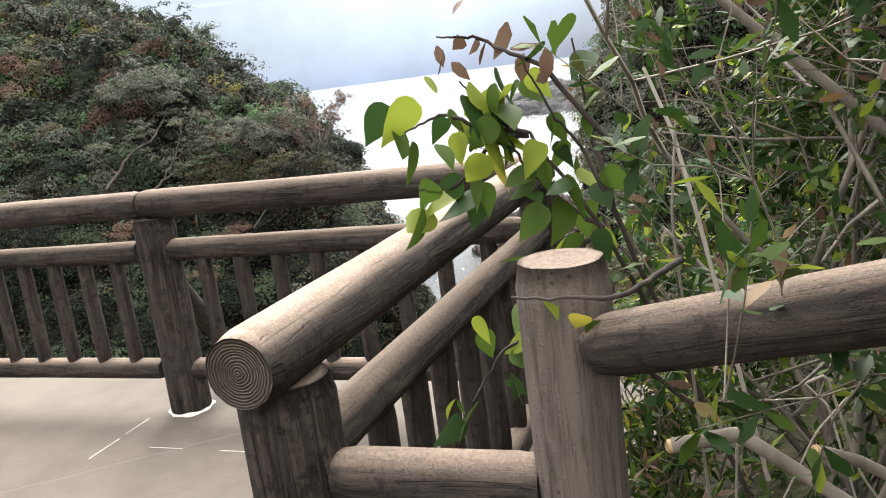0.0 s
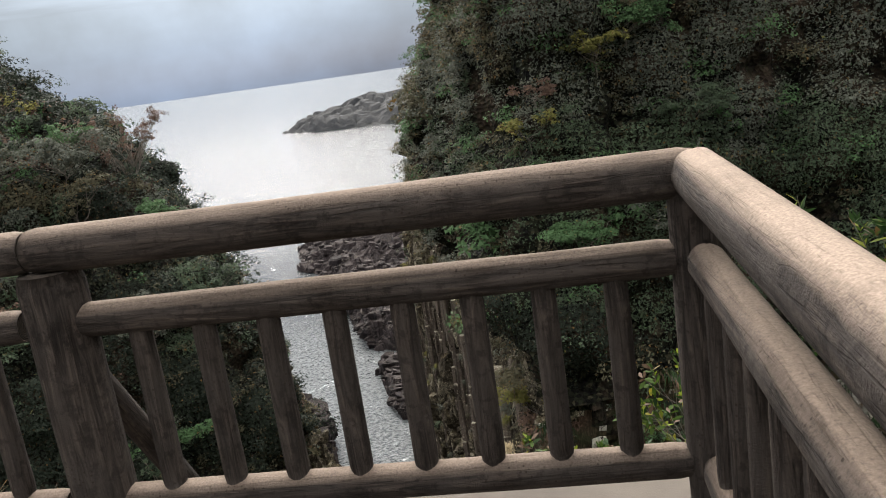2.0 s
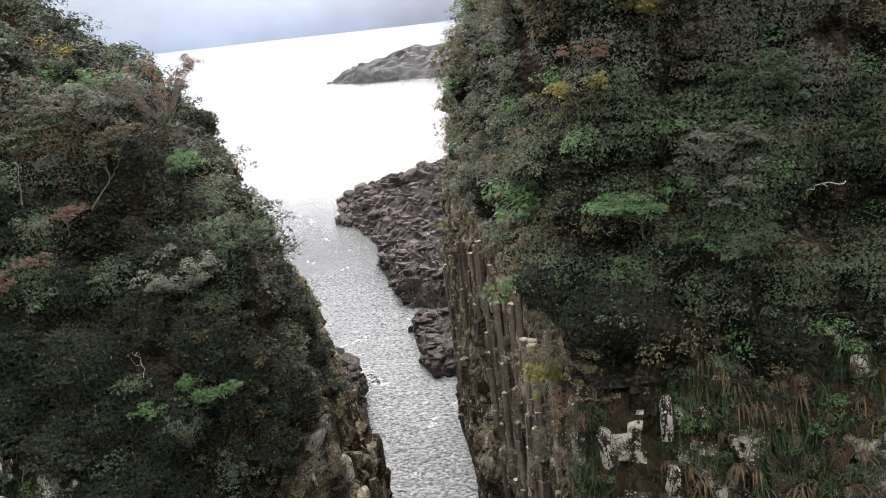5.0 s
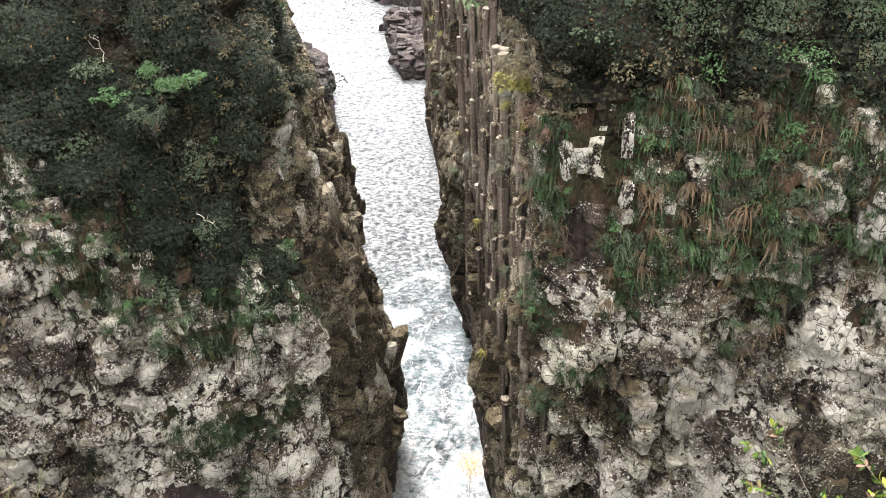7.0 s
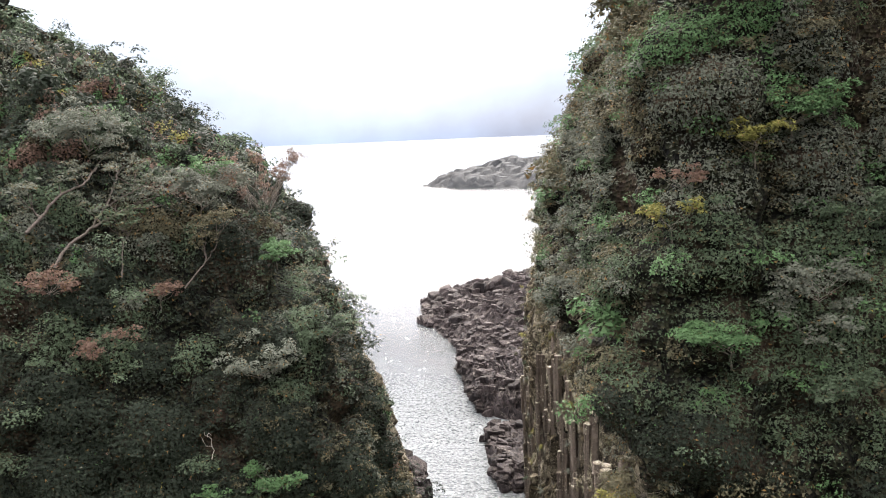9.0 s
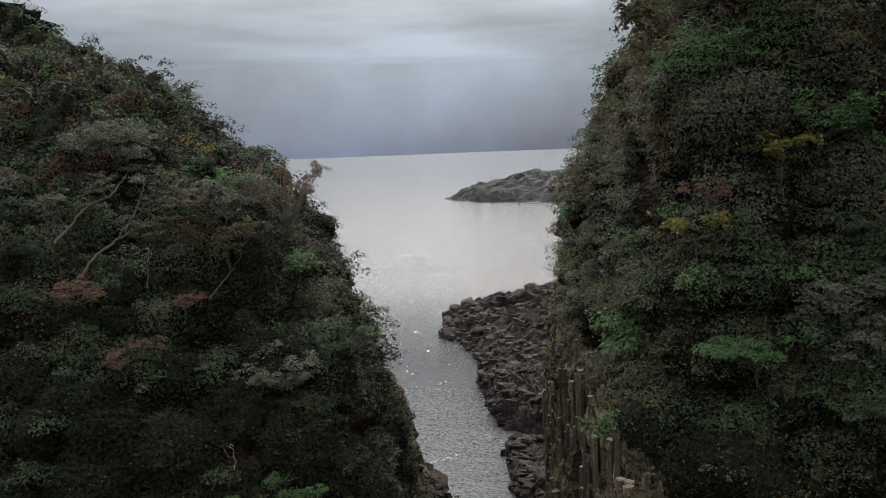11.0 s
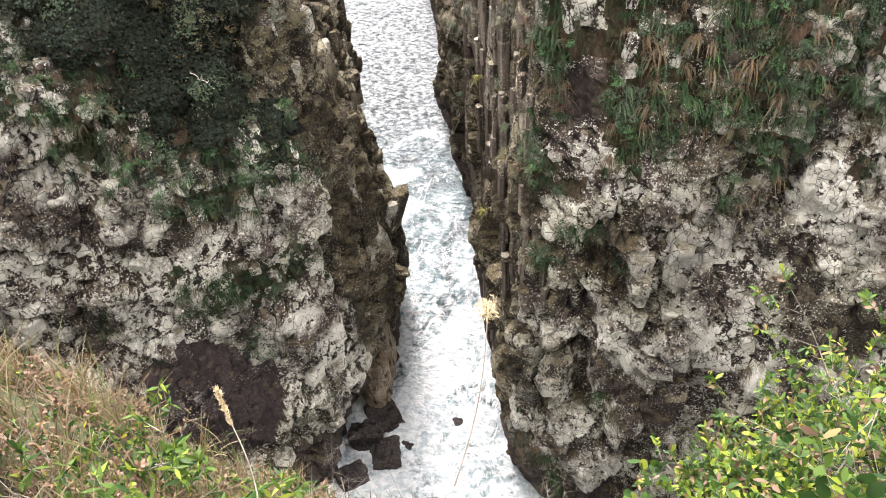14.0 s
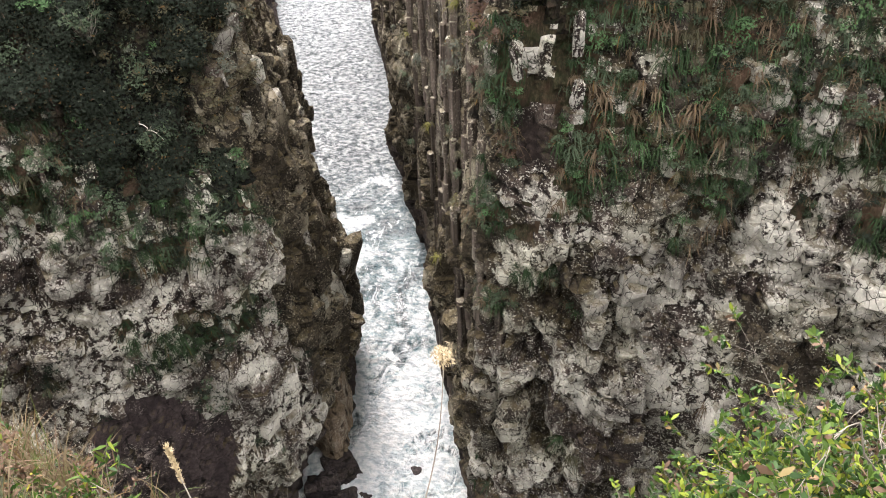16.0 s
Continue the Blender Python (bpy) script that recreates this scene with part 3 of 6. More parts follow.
WEST = [((-260, 30), (-260, 150), FRONT_W, Z_WL), ((-150, 24), (-160, 130), FRONT_W, Z_WL), ((-85, 26), (-118, 118), FRONT_W, Z_WL),
        ((-55, 28), (-106, 112), FRONT_W, blend(Z_WF, Z_WL, 0.6)), ((-32.8, 29.6), (-100, 110), FOOT_W, blend(Z_WF, Z_WL, 0.2)), ((-21.4, 36.2), (-97, 112), FOOT_W, Z_WF), ((-19.4, 40.3), (-96, 113), blend(FOOT_W, CORNER_W, 0.5), Z_WF),
        ((-18.4, 46), (-95, 114), CORNER_W, Z_WF), ((-17.6, 54), (-94, 118), CHAN_W1, Z_W),
        ((-18.8, 64), (-94, 121), blend(CHAN_W1, CHAN_W2, 0.6), Z_W), ((-24, 77), (-94, 125), CHAN_W2, Z_W),
        ((-32, 96), (-95, 130), blend(CHAN_W2, CHAN_W3, 0.2), Z_W), ((-43, 130), (-100, 138), CHAN_W3, Z_W), ((-51, 149), (-104, 144), CHAN_W3, Z_W),
        ((-66, 168), (-110, 150), CHAN_W3, Z_W), ((-120, 205), (-140, 156), FRONT_W, Z_W), ((-260, 225), (-260, 165), FRONT_W, Z_W)]

FRONT_E = [0, 1.0, 2.0, 3.2, 5.0, 8.5, 12, 16, 24, 40, 200]
CHAN_EN = [0, 0.3, 0.6, 0.9, 1.3, 2.0, 3.0, 4.5, 8.0, 18, 200]
CHAN_EF = [0, 0.6, 1.2, 1.8, 2.6, 5, 8, 13, 24, 40, 200]
Z_E = [-72, -60, -46, -35, -27, -16, -6, 3, 14, 32, 60]
EAST = [((200, -20), (200, 110), FRONT_E, Z_E), ((120, 15), (130, 110), FRONT_E, Z_E), ((75, 24), (95, 110), FRONT_E, Z_E),
        ((45, 33), (75, 108), FRONT_E, Z_E), ((22, 37), (62, 106), FRONT_E, Z_E), ((6, 39.3), (54, 106), FRONT_E, Z_E),
        ((-1.5, 40.5), (50, 106), blend(FRONT_E, CHAN_EN, 0.4), Z_E), ((-3.8, 43), (48, 107), CHAN_EN, Z_E), ((-8.5, 59.5), (46, 110), CHAN_EN, Z_E),
        ((-12.5, 78), (44, 114), CHAN_EN, Z_E), ((-17.5, 93), (44, 120), blend(CHAN_EN, CHAN_EF, 0.3), Z_E), ((-23.8, 119), (44, 128), blend(CHAN_EN, CHAN_EF, 0.6), Z_E),
        ((-28.2, 134), (44, 134), CHAN_EF, Z_E), ((-32, 157), (46, 142), CHAN_EF, Z_E), ((-24, 182), (50, 150), CHAN_EF, Z_E),
        ((30, 235), (70, 160), FRONT_E, Z_E), ((200, 260), (200, 170), FRONT_E, Z_E)]


def slab(p):
    """A smooth dark face low on the headland."""
    return ((p[:, 0] + 27.6) / 4.6) ** 2 + ((p[:, 2] + 54.5) / 6.3) ** 2 + 1.3 * fbm(p * [0.45, 0.45, 0.22], 3, 44) < 1


def woods_foot_west(p):
    """How far down the woods reach on the headland: high over the pale wall, lower towards the gorge."""
    return -32 + 11 * np.clip((-p[:, 0] - 25) / 9, 0, 1) + 3.5 * fbm(p * 0.12, 4, 41) + 4.5 * fbm(p * 0.34, 4, 46)


def side_west(p):
    """The flank of the headland that faces the gorge."""
    return (p[:, 1] > 47) & (p[:, 0] > -22.6 - 0.36 * (p[:, 1] - 46))


def wooded_west(p):
    return (p[:, 2] > woods_foot_west(p)) & ~(side_west(p) & (p[:, 2] < -27 + 5 * fbm(p * 0.10, 4, 41)))


def wooded_east(p):
    k = fbm(p * 0.06, 4, 42)
    side = (p[:, 1] > 45) & (p[:, 0] < 3 - 0.25 * (p[:, 1] - 45))
    return (p[:, 2] > -19 + 3.5 * k + 4 * fbm(p * 0.28, 4, 47)) & ~(side & (p[:, 2] < -16 + 9 * k))


def ledges_east(p):
    """The overgrown belt between the woods and the bare wall."""
    front = ~((p[:, 1] > 44) & (p[:, 0] < 0))
    foot = -34.5 + 6.5 * np.clip((p[:, 0] - 8) / 5, 0, 1) * np.clip((17 - p[:, 0]) / 3, 0, 1)
    return front & (p[:, 2] > foot + 4.5 * fbm(p * 0.15, 4, 81)) & (fbm(p * 0.32, 4, 82) + 0.05 * (p[:, 2] + 27) > -0.10)


def ledges_west(p):
    """Overgrown patches of the pale wall under the woods."""
    return (p[:, 2] > -46) & ~side_west(p) & (fbm(p * 0.20, 4, 83) + 0.035 * (p[:, 2] + 37) + 0.06 * np.minimum(p[:, 0] + 31, 6) > 0.02)


def crowns(p, size, salt):
    """Overlapping domes, as of a closed wood seen from outside: height and the number of the dome."""
    q = p / size
    b = np.floor(q).astype(np.int64)
    top, own = np.full(len(p), -1.0), np.zeros(len(p))
    for dx in (-1, 0, 1):
        for dy in (-1, 0, 1):
            for dz in (-1, 0, 1):
                i, j, k = b[:, 0] + dx, b[:, 1] + dy, b[:, 2] + dz
                c = np.stack([i + hash3(i, j, k, salt), j + hash3(i, j, k, salt + 1), k + hash3(i, j, k, salt + 2)], 1)
                r = 0.55 + 0.45 * hash3(i, j, k, salt + 4)
                h = r * (1 - ((c - q) ** 2).sum(1) / (r * 1.05) ** 2)
                own = np.where(h > top, hash3(i, j, k, salt + 3), own)
                top = np.maximum(top, h)
    return np.clip(top, -0.2, 1), own


def cliff(name, rows, ns, nv, mats, label, pick, wooded, crown, out):
    P, s = loft(rows, ns, nv)
    N0 = face_normals(P, ns, nv)
    if N0[:, 2].mean() < 0:
        N0 = -N0
    steep = np.clip(1.4 - np.abs(N0[:, 2]) * 1.5, 0.15, 1)
    warp = np.stack([fbm(P * 0.35, 2, 4), fbm(P * 0.35, 2, 5), fbm(P * 0.35, 2, 6)], 1) * 0.5
    own, edge = blocks((P + warp) * [0.36, 0.36, 0.17], 3)
    own2, edge2 = blocks((P + warp) * [0.95, 0.95, 0.56], 8)
    own5, _ = blocks(P * [2.1, 2.1, 1.5], 12)

    def swell(e, wide):
        q = np.clip(e / wide, 0, 1)
        return q * (2 - q)

    proud = np.minimum(swell(edge, 0.12), swell(edge2, 0.20))
    push = (own - 0.5) * 1.9 + (own2 - 0.5) * 0.8 + (own5 - 0.5) * 0.25 + 0.45 * swell(edge, 0.08) + 0.30 * swell(edge2, 0.12) - 0.5
    push = push * steep + 1.3 * fbm(P * 0.09, 4, 1) * steep
    lively = np.clip(0.85 + 1.2 * fbm(P * 0.07, 2, 77), 0.45, 1.3)
    push = push * np.where(slab(P), 0.3, lively)
    wood = wooded(P)
    far = np.clip(np.linalg.norm(P - [-0.5, 2.6, 1.5], axis=1) / 66, 0.7, 1.5)
    top, own3 = crowns(P, crown, 17)
    sub, own4 = crowns(P, crown * 0.42, 27)
    push = np.where(wood, (top - 0.52) * crown * 1.15 * np.clip(far, 0.75, 1.3) + (sub - 0.4) * 1.25 + out + 0.5 * fbm(P * 0.09, 4, 1) + 1.7 * fbm(P * [0.10, 0.10, 0.035], 2, 91), push)
    low = np.clip((P[:, 2] + 72) / 6, 0, 1)
    V = P + N0 * (push * np.clip(low, 0.25, 1))[:, None]
    F = grid_faces(ns, nv)
    mid = V[F].mean(1)
    idx = pick(mid, N0[F].mean(1))
    me = raw_mesh(name, V, F, mats, idx)
    set_blocks(me, own2, proud, own)
    ob = tagged(new(name, me), label, "cliff", kind="structure")
    return ob, V, face_normals(V, ns, nv) * np.sign((face_normals(V, ns, nv) * N0).sum(1))[:, None], (0.75 * own3 + 0.25 * own4, top, sub)


def rock_pick_west(mid, n):
    k = fbm(mid * 0.08, 3, 30)
    wet = (mid[:, 2] < -64 + 3 * k)
    side = side_west(mid)
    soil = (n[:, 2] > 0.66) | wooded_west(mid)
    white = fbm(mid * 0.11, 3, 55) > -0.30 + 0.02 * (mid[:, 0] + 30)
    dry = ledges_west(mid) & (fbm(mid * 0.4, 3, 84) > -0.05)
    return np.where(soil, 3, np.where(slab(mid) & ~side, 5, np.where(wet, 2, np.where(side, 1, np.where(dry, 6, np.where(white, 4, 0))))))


def rock_pick_east(mid, n):
    k = fbm(mid * 0.08, 3, 31)
    wet = (mid[:, 2] < -65 + 3 * k)
    side = (mid[:, 1] > 44) & (mid[:, 0] < 0)
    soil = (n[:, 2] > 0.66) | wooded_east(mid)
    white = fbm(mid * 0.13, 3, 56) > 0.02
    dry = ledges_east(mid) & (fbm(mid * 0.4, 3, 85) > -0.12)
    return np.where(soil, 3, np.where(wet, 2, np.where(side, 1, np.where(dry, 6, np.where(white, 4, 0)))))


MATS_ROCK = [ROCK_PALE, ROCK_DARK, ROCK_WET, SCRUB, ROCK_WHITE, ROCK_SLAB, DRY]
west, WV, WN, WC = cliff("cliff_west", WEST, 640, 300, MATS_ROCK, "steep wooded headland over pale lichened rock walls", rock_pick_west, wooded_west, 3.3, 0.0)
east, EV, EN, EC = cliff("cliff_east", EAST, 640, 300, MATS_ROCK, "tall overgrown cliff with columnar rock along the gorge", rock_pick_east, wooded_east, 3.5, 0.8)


# ---- woods on the cliffs ----


def leaf_cloud(centres, normals, radii, size, count, rng, lobes=7, coarse=None, dome=0.55):
    """Leaf quads for many crowns at once: each crown is a few overlapping domes, leaves lie on their outsides.
    Returns verts, faces and the crown number of each face."""
    V, owner = [], []
    for c, (p, n, r) in enumerate(zip(centres, normals, radii)):
        f = 1.0 if coarse is None else coarse[c]
        k = max(12, int(count * r * r / (f * f)))
        lob = rng.normal(0, 1, (lobes, 3)) * [0.40, 0.40, 0.27]
        lr = rng.uniform(0.30, 0.58, lobes)
        pick = rng.integers(0, lobes, k)
        d = rng.normal(0, 1, (k, 3))
        d[:, 2] = np.where(d[:, 2] < -0.1, -d[:, 2], d[:, 2])
        d += n * 0.35
        d /= np.linalg.norm(d, axis=1, keepdims=True)
        q = (lob[pick] + d * (lr[pick] * rng.uniform(0.72, 1.06, k))[:, None]) * r * [1, 1, dome / 0.62]
        w = d + rng.normal(0, 0.42, (k, 3))
        w[:, 2] += 0.55
        w /= np.linalg.norm(w, axis=1, keepdims=True)
        t = np.cross(w, rng.normal(0, 1, (k, 3)))
        t /= np.maximum(np.linalg.norm(t, axis=1, keepdims=True), 1e-6)
        u = np.cross(w, t)
        sz = size * f * rng.uniform(0.6, 1.35, k)[:, None]
        o = p + q
        V.append(np.stack([o + t * sz, o + u * sz * 0.62, o - (t * 0.75 + u * 0.5) * sz], 1))
        owner.append(np.full(k, c))
    V = np.concatenate(V)
    return V.reshape(-1, 3), np.arange(len(V) * 3).reshape(-1, 3), np.concatenate(owner)


def spread(V, N, keep, gap, rng, most):
    """Points of a surface, thinned so that none is nearer than its gap to another."""
    cand = rng.permutation(np.where(keep)[0])
    cells, out = {}, []
    for i in cand:
        p = V[i]
        g = gap[i] if np.ndim(gap) else gap
        key = tuple((p // 5.0).astype(int))
        ok = True
        for dx in (-1, 0, 1):
            for dy in (-1, 0, 1):
                for dz in (-1, 0, 1):
                    for j in cells.get((key[0] + dx, key[1] + dy, key[2] + dz), ()):
                        if ((V[j] - p) ** 2).sum() < g * g:
                            ok = False
                            break
                    if not ok:
                        break
                if not ok:
                    break
            if not ok:
                break
        if ok:
            cells.setdefault(key, []).append(i)
            out.append(i)
            if len(out) >= most:
                break
    return np.array(out)


def kinds_for(P, rng, weights):
    """A foliage colour for each crown, in drifts."""
    w = np.array(weights, float)
    drift = (fbm(P * 0.07, 3, 60) + 1) / 2
    r = np.clip(0.55 * rng.random(len(P)) + 0.45 * np.clip(drift * 1.3 - 0.15, 0, 1), 0, 0.999)
    return np.searchsorted(np.cumsum(w / w.sum()), r)


def woods(name, V, N, keep, gap, radius, size, count, most, weights, label, seed, sink=0.02):
    rng = np.random.default_rng(seed)
    i = spread(V, N, keep, gap, rng, most)
    P, n = V[i], N[i]
    away = np.linalg.norm(P - np.array([-0.5, 2.6, 1.5]), axis=1)
    r = (radius if np.ndim(gap) == 0 else radius * gap[i]) * rng.uniform(0.65, 1.35, len(i))
    C = P + n * (r * sink)[:, None] + np.array([0, 0, 1]) * (r * 0.10)[:, None]
    k = kinds_for(P, rng, weights)
    LV, LF, own = leaf_cloud(C, n, r, size, count, rng, coarse=np.clip(away / 66, 0.8, 1.5))
    me = raw_mesh(name, LV, LF, FOLIAGE, k[own])
    return tagged(new(name, me), label, "woods", kind="stuff")


def seen_part(V, N):
    """Leave out what is turned away from the gorge head and its lookout."""
    d = np.array([-1, 2, 1.5]) - V
    return (d * N).sum(1) / np.linalg.norm(d, axis=1) > -0.12


def in_sight(V):
    """The part of a hillside that the lookout can see: nothing nearer stands higher in the same direction."""
    d = V - np.array([-0.5, 2.6, 1.5])
    far = np.hypot(d[:, 0], d[:, 1])
    turn, rise = np.degrees(np.arctan2(-d[:, 0], d[:, 1])), np.degrees(np.arctan2(d[:, 2], far))
    key, ring = np.clip(np.floor(turn / 0.5).astype(int) + 200, 0, 400), np.clip((far / 8).astype(int), 0, 60)
    top = np.full((401, 62), -90.0)
    np.maximum.at(top, (key, ring + 1), rise)
    ok = rise > np.maximum.accumulate(top, axis=1)[key, ring] - 4.0
    return ok & (turn > -38) & (turn < 58) & (V[:, 1] < 190)


wz, ez = WV[:, 2], EV[:, 2]
wk, ek = fbm(WV * 0.06, 4, 41), fbm(EV * 0.06, 4, 42)
side_w = side_west(WV)
side_e = (EV[:, 1] > 45) & (EV[:, 0] < 3 - 0.25 * (EV[:, 1] - 45))
see_w, see_e = seen_part(WV, WN) & in_sight(WV), seen_part(EV, EN) & in_sight(EV)
away_w, away_e = np.linalg.norm(WV - [-0.5, 2.6, 1.5], axis=1), np.linalg.norm(EV - [-0.5, 2.6, 1.5], axis=1)
wood_w, wood_e = wooded_west(WV), wooded_east(EV)
led_w, led_e = ledges_west(WV), ledges_east(EV)
MIX_W, MIX_E = [56, 22, 3, 6, 7, 5, 1], [7, 26, 25, 16, 20, 4, 2]


def canopy(name, V, N, own, ns, nv, keep, mix, most, seed, label, lift=0.34):
    """A skin of leaves over the domes of a wood, one colour to a dome with some strays, thin between the domes."""
    own, top, sub = own
    rng = np.random.default_rng(seed)
    F = grid_faces(ns, nv)
    F = F[keep[F].all(1)]
    Q = V[F]
    area = 0.5 * np.linalg.norm(np.cross(Q[:, 2] - Q[:, 0], Q[:, 3] - Q[:, 1]), axis=1)
    mid = Q.mean(1)
    away = np.linalg.norm(mid - [-0.5, 2.6, 1.5], axis=1)
    face = np.clip(((np.array([-0.5, 2.6, 1.5]) - mid) * N[F].mean(1)).sum(1) / away, 0.25, 1)
    cover = np.clip((top[F[:, 0]] - 0.22) * 2.4, 0.08, 1) * np.clip((sub[F[:, 0]] + 0.10) * 1.8, 0.2, 1)
    share = cover * area * face / np.clip(away, 48, 150) ** 2
    pick = rng.choice(len(F), most, p=share / share.sum())
    u, v = rng.random((2, most, 1))
    q = Q[pick]
    o = (q[:, 0] * (1 - u) + q[:, 1] * u) * (1 - v) + (q[:, 3] * (1 - u) + q[:, 2] * u) * v
    n = N[F[pick, 0]]
    s = (0.118 * np.clip(away[pick], 48, 150) / 60 * rng.uniform(0.6, 1.4, most))[:, None]
    o = o + n * rng.uniform(-0.10, 0.46, (most, 1)) + [0, 0, 0.05]
    w = n * 1.0 + rng.normal(0, 0.72, (most, 3)) + [0, 0, 0.6]
    w /= np.linalg.norm(w, axis=1, keepdims=True)
    t = np.cross(w, rng.normal(0, 1, (most, 3)))
    t /= np.maximum(np.linalg.norm(t, axis=1, keepdims=True), 1e-6)
    b = np.cross(w, t)
    LV = np.stack([o + t * s, o + b * s * 0.62, o - (t * 0.75 + b * 0.5) * s], 1).reshape(-1, 3)
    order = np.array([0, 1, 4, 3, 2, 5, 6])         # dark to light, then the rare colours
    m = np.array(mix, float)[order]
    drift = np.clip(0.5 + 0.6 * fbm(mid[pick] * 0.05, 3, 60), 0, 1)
    # lift: lighter kinds stand higher, doubling as painted sun above and shade below.
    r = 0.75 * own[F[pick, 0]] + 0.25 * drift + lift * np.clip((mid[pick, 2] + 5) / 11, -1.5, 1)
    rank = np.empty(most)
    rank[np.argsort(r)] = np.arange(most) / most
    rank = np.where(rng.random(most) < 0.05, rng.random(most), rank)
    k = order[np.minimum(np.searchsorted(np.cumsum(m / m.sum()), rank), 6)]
    return tagged(new(name, raw_mesh(name, LV, np.arange(3 * most).reshape(-1, 3), FOLIAGE, k)), label, "woods", kind="stuff")


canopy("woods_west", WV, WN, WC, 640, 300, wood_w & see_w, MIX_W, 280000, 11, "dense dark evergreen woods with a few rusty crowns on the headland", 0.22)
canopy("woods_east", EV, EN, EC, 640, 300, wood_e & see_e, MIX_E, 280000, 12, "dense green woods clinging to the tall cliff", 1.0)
woods("shrubs_high_west", WV, WN, wood_w & see_w, 1.2 + 0.030 * away_w, 0.55, 0.14, 80, 500, MIX_W, "small crowns standing out of the woods of the headland", 21, 0.1)
woods("shrubs_high_east", EV, EN, wood_e & see_e, 1.2 + 0.026 * away_e, 0.55, 0.14, 80, 500, MIX_E, "small crowns standing out of the woods of the cliff", 22, 0.1)
keep = (WV[:, 1] > 46) & (WV[:, 0] > -28 - 0.36 * (WV[:, 1] - 46)) & see_w & (wz > -31 + 6 * wk) & (wz < -8)
woods("edge_scrub_west", WV, WN, keep, 1.1, 0.7, 0.12, 150, 620, [4, 18, 2, 40, 18, 14, 4], "dry yellowish scrub along the edge of the headland", 23, 0.0)
keep = (EV[:, 1] > 47) & (EV[:, 0] < 7 - 0.25 * (EV[:, 1] - 45)) & see_e & (ez > -22 + 8 * ek) & (ez < 10)
woods("edge_scrub_east", EV, EN, keep, 1.0 + 0.009 * away_e, 0.75, 0.12, 130, 620, [0, 14, 5, 42, 30, 4, 5], "dry yellowish scrub along the edge of the tall cliff", 24, 0.15)
keep = (wz > -60) & (wz < -20) & see_w & ~wood_w & ~side_w & ~slab(WV) & (led_w | (fbm(WV * 0.3, 3, 86) > 0.42))
woods("shrubs_west", WV, WN, keep, 0.62, 0.55, 0.095, 230, 900, [46, 26, 6, 12, 3, 7, 0], "low dark shrubs and ferns on ledges of the rock wall", 13, 0.0)
keep = (ez > -50) & (ez < -14) & see_e & ~wood_e & ~side_e & ((led_e & (fbm(EV * 0.5, 3, 87) > -0.22)) | (fbm(EV * 0.3, 3, 88) > 0.50))
woods("shrubs_east", EV, EN, keep, 0.55, 0.58, 0.095, 240, 1400, [34, 36, 7, 8, 3, 12, 0], "low shrubs and ferns on ledges of the cliff", 14, 0.0)
woods("far_woods_west", WV, WN, (wz > 0) & ~see_w, 6.5, 3.6, 0.3, 40, 60, MIX_W, "woods on the back of the headland", 15)
woods("far_woods_east", EV, EN, (ez > -10) & ~see_e, 6.5, 3.6, 0.3, 40, 60, MIX_E, "woods on the back of the cliff", 16)


# ---- broken blocks standing out of the rock walls ----
def prisms(P, N, r, tall, sink, rng):
    """Upright six-sided blocks with weathered rims, one to a place: points (n, 24, 3) and the faces of one."""
    n = len(P)
    a = np.linspace(0, 2 * np.pi, 6, endpoint=False)[None] + rng.uniform(-0.35, 0.35, (n, 6))
    shape = np.stack([np.cos(a), np.sin(a)], 2) * (r[:, None] * rng.uniform(0.72, 1.22, (n, 6)))[:, :, None]
    lean = rng.normal(0, 0.16, (n, 2))
    slope = rng.normal(0, 0.28, (n, 2))
    h = r * tall
    rings = []
    for w, f in ((0.80, -0.5), (1.0, -0.36), (0.97, 0.36), (0.76, 0.5)):
        xy = shape * (w * rng.uniform(0.94, 1.06, (n, 6)))[:, :, None]
        z = np.repeat((h * f)[:, None], 6, 1) + (xy * slope[:, None, :]).sum(2) * (1 if f > 0 else 0.4)
        rings.append(np.concatenate([xy + lean[:, None, :] * z[:, :, None], z[:, :, None]], 2))
    V = np.concatenate(rings, 1) + (P - N * (r * sink)[:, None])[:, None, :]
    k = np.arange(6)
    F = np.concatenate([np.stack([q * 6 + k, q * 6 + (k + 1) % 6, (q + 1) * 6 + (k + 1) % 6, (q + 1) * 6 + k], 1) for q in range(3)] + [np.array([[18, 19, 20, 21], [18, 21, 22, 23]])])
    return V, F


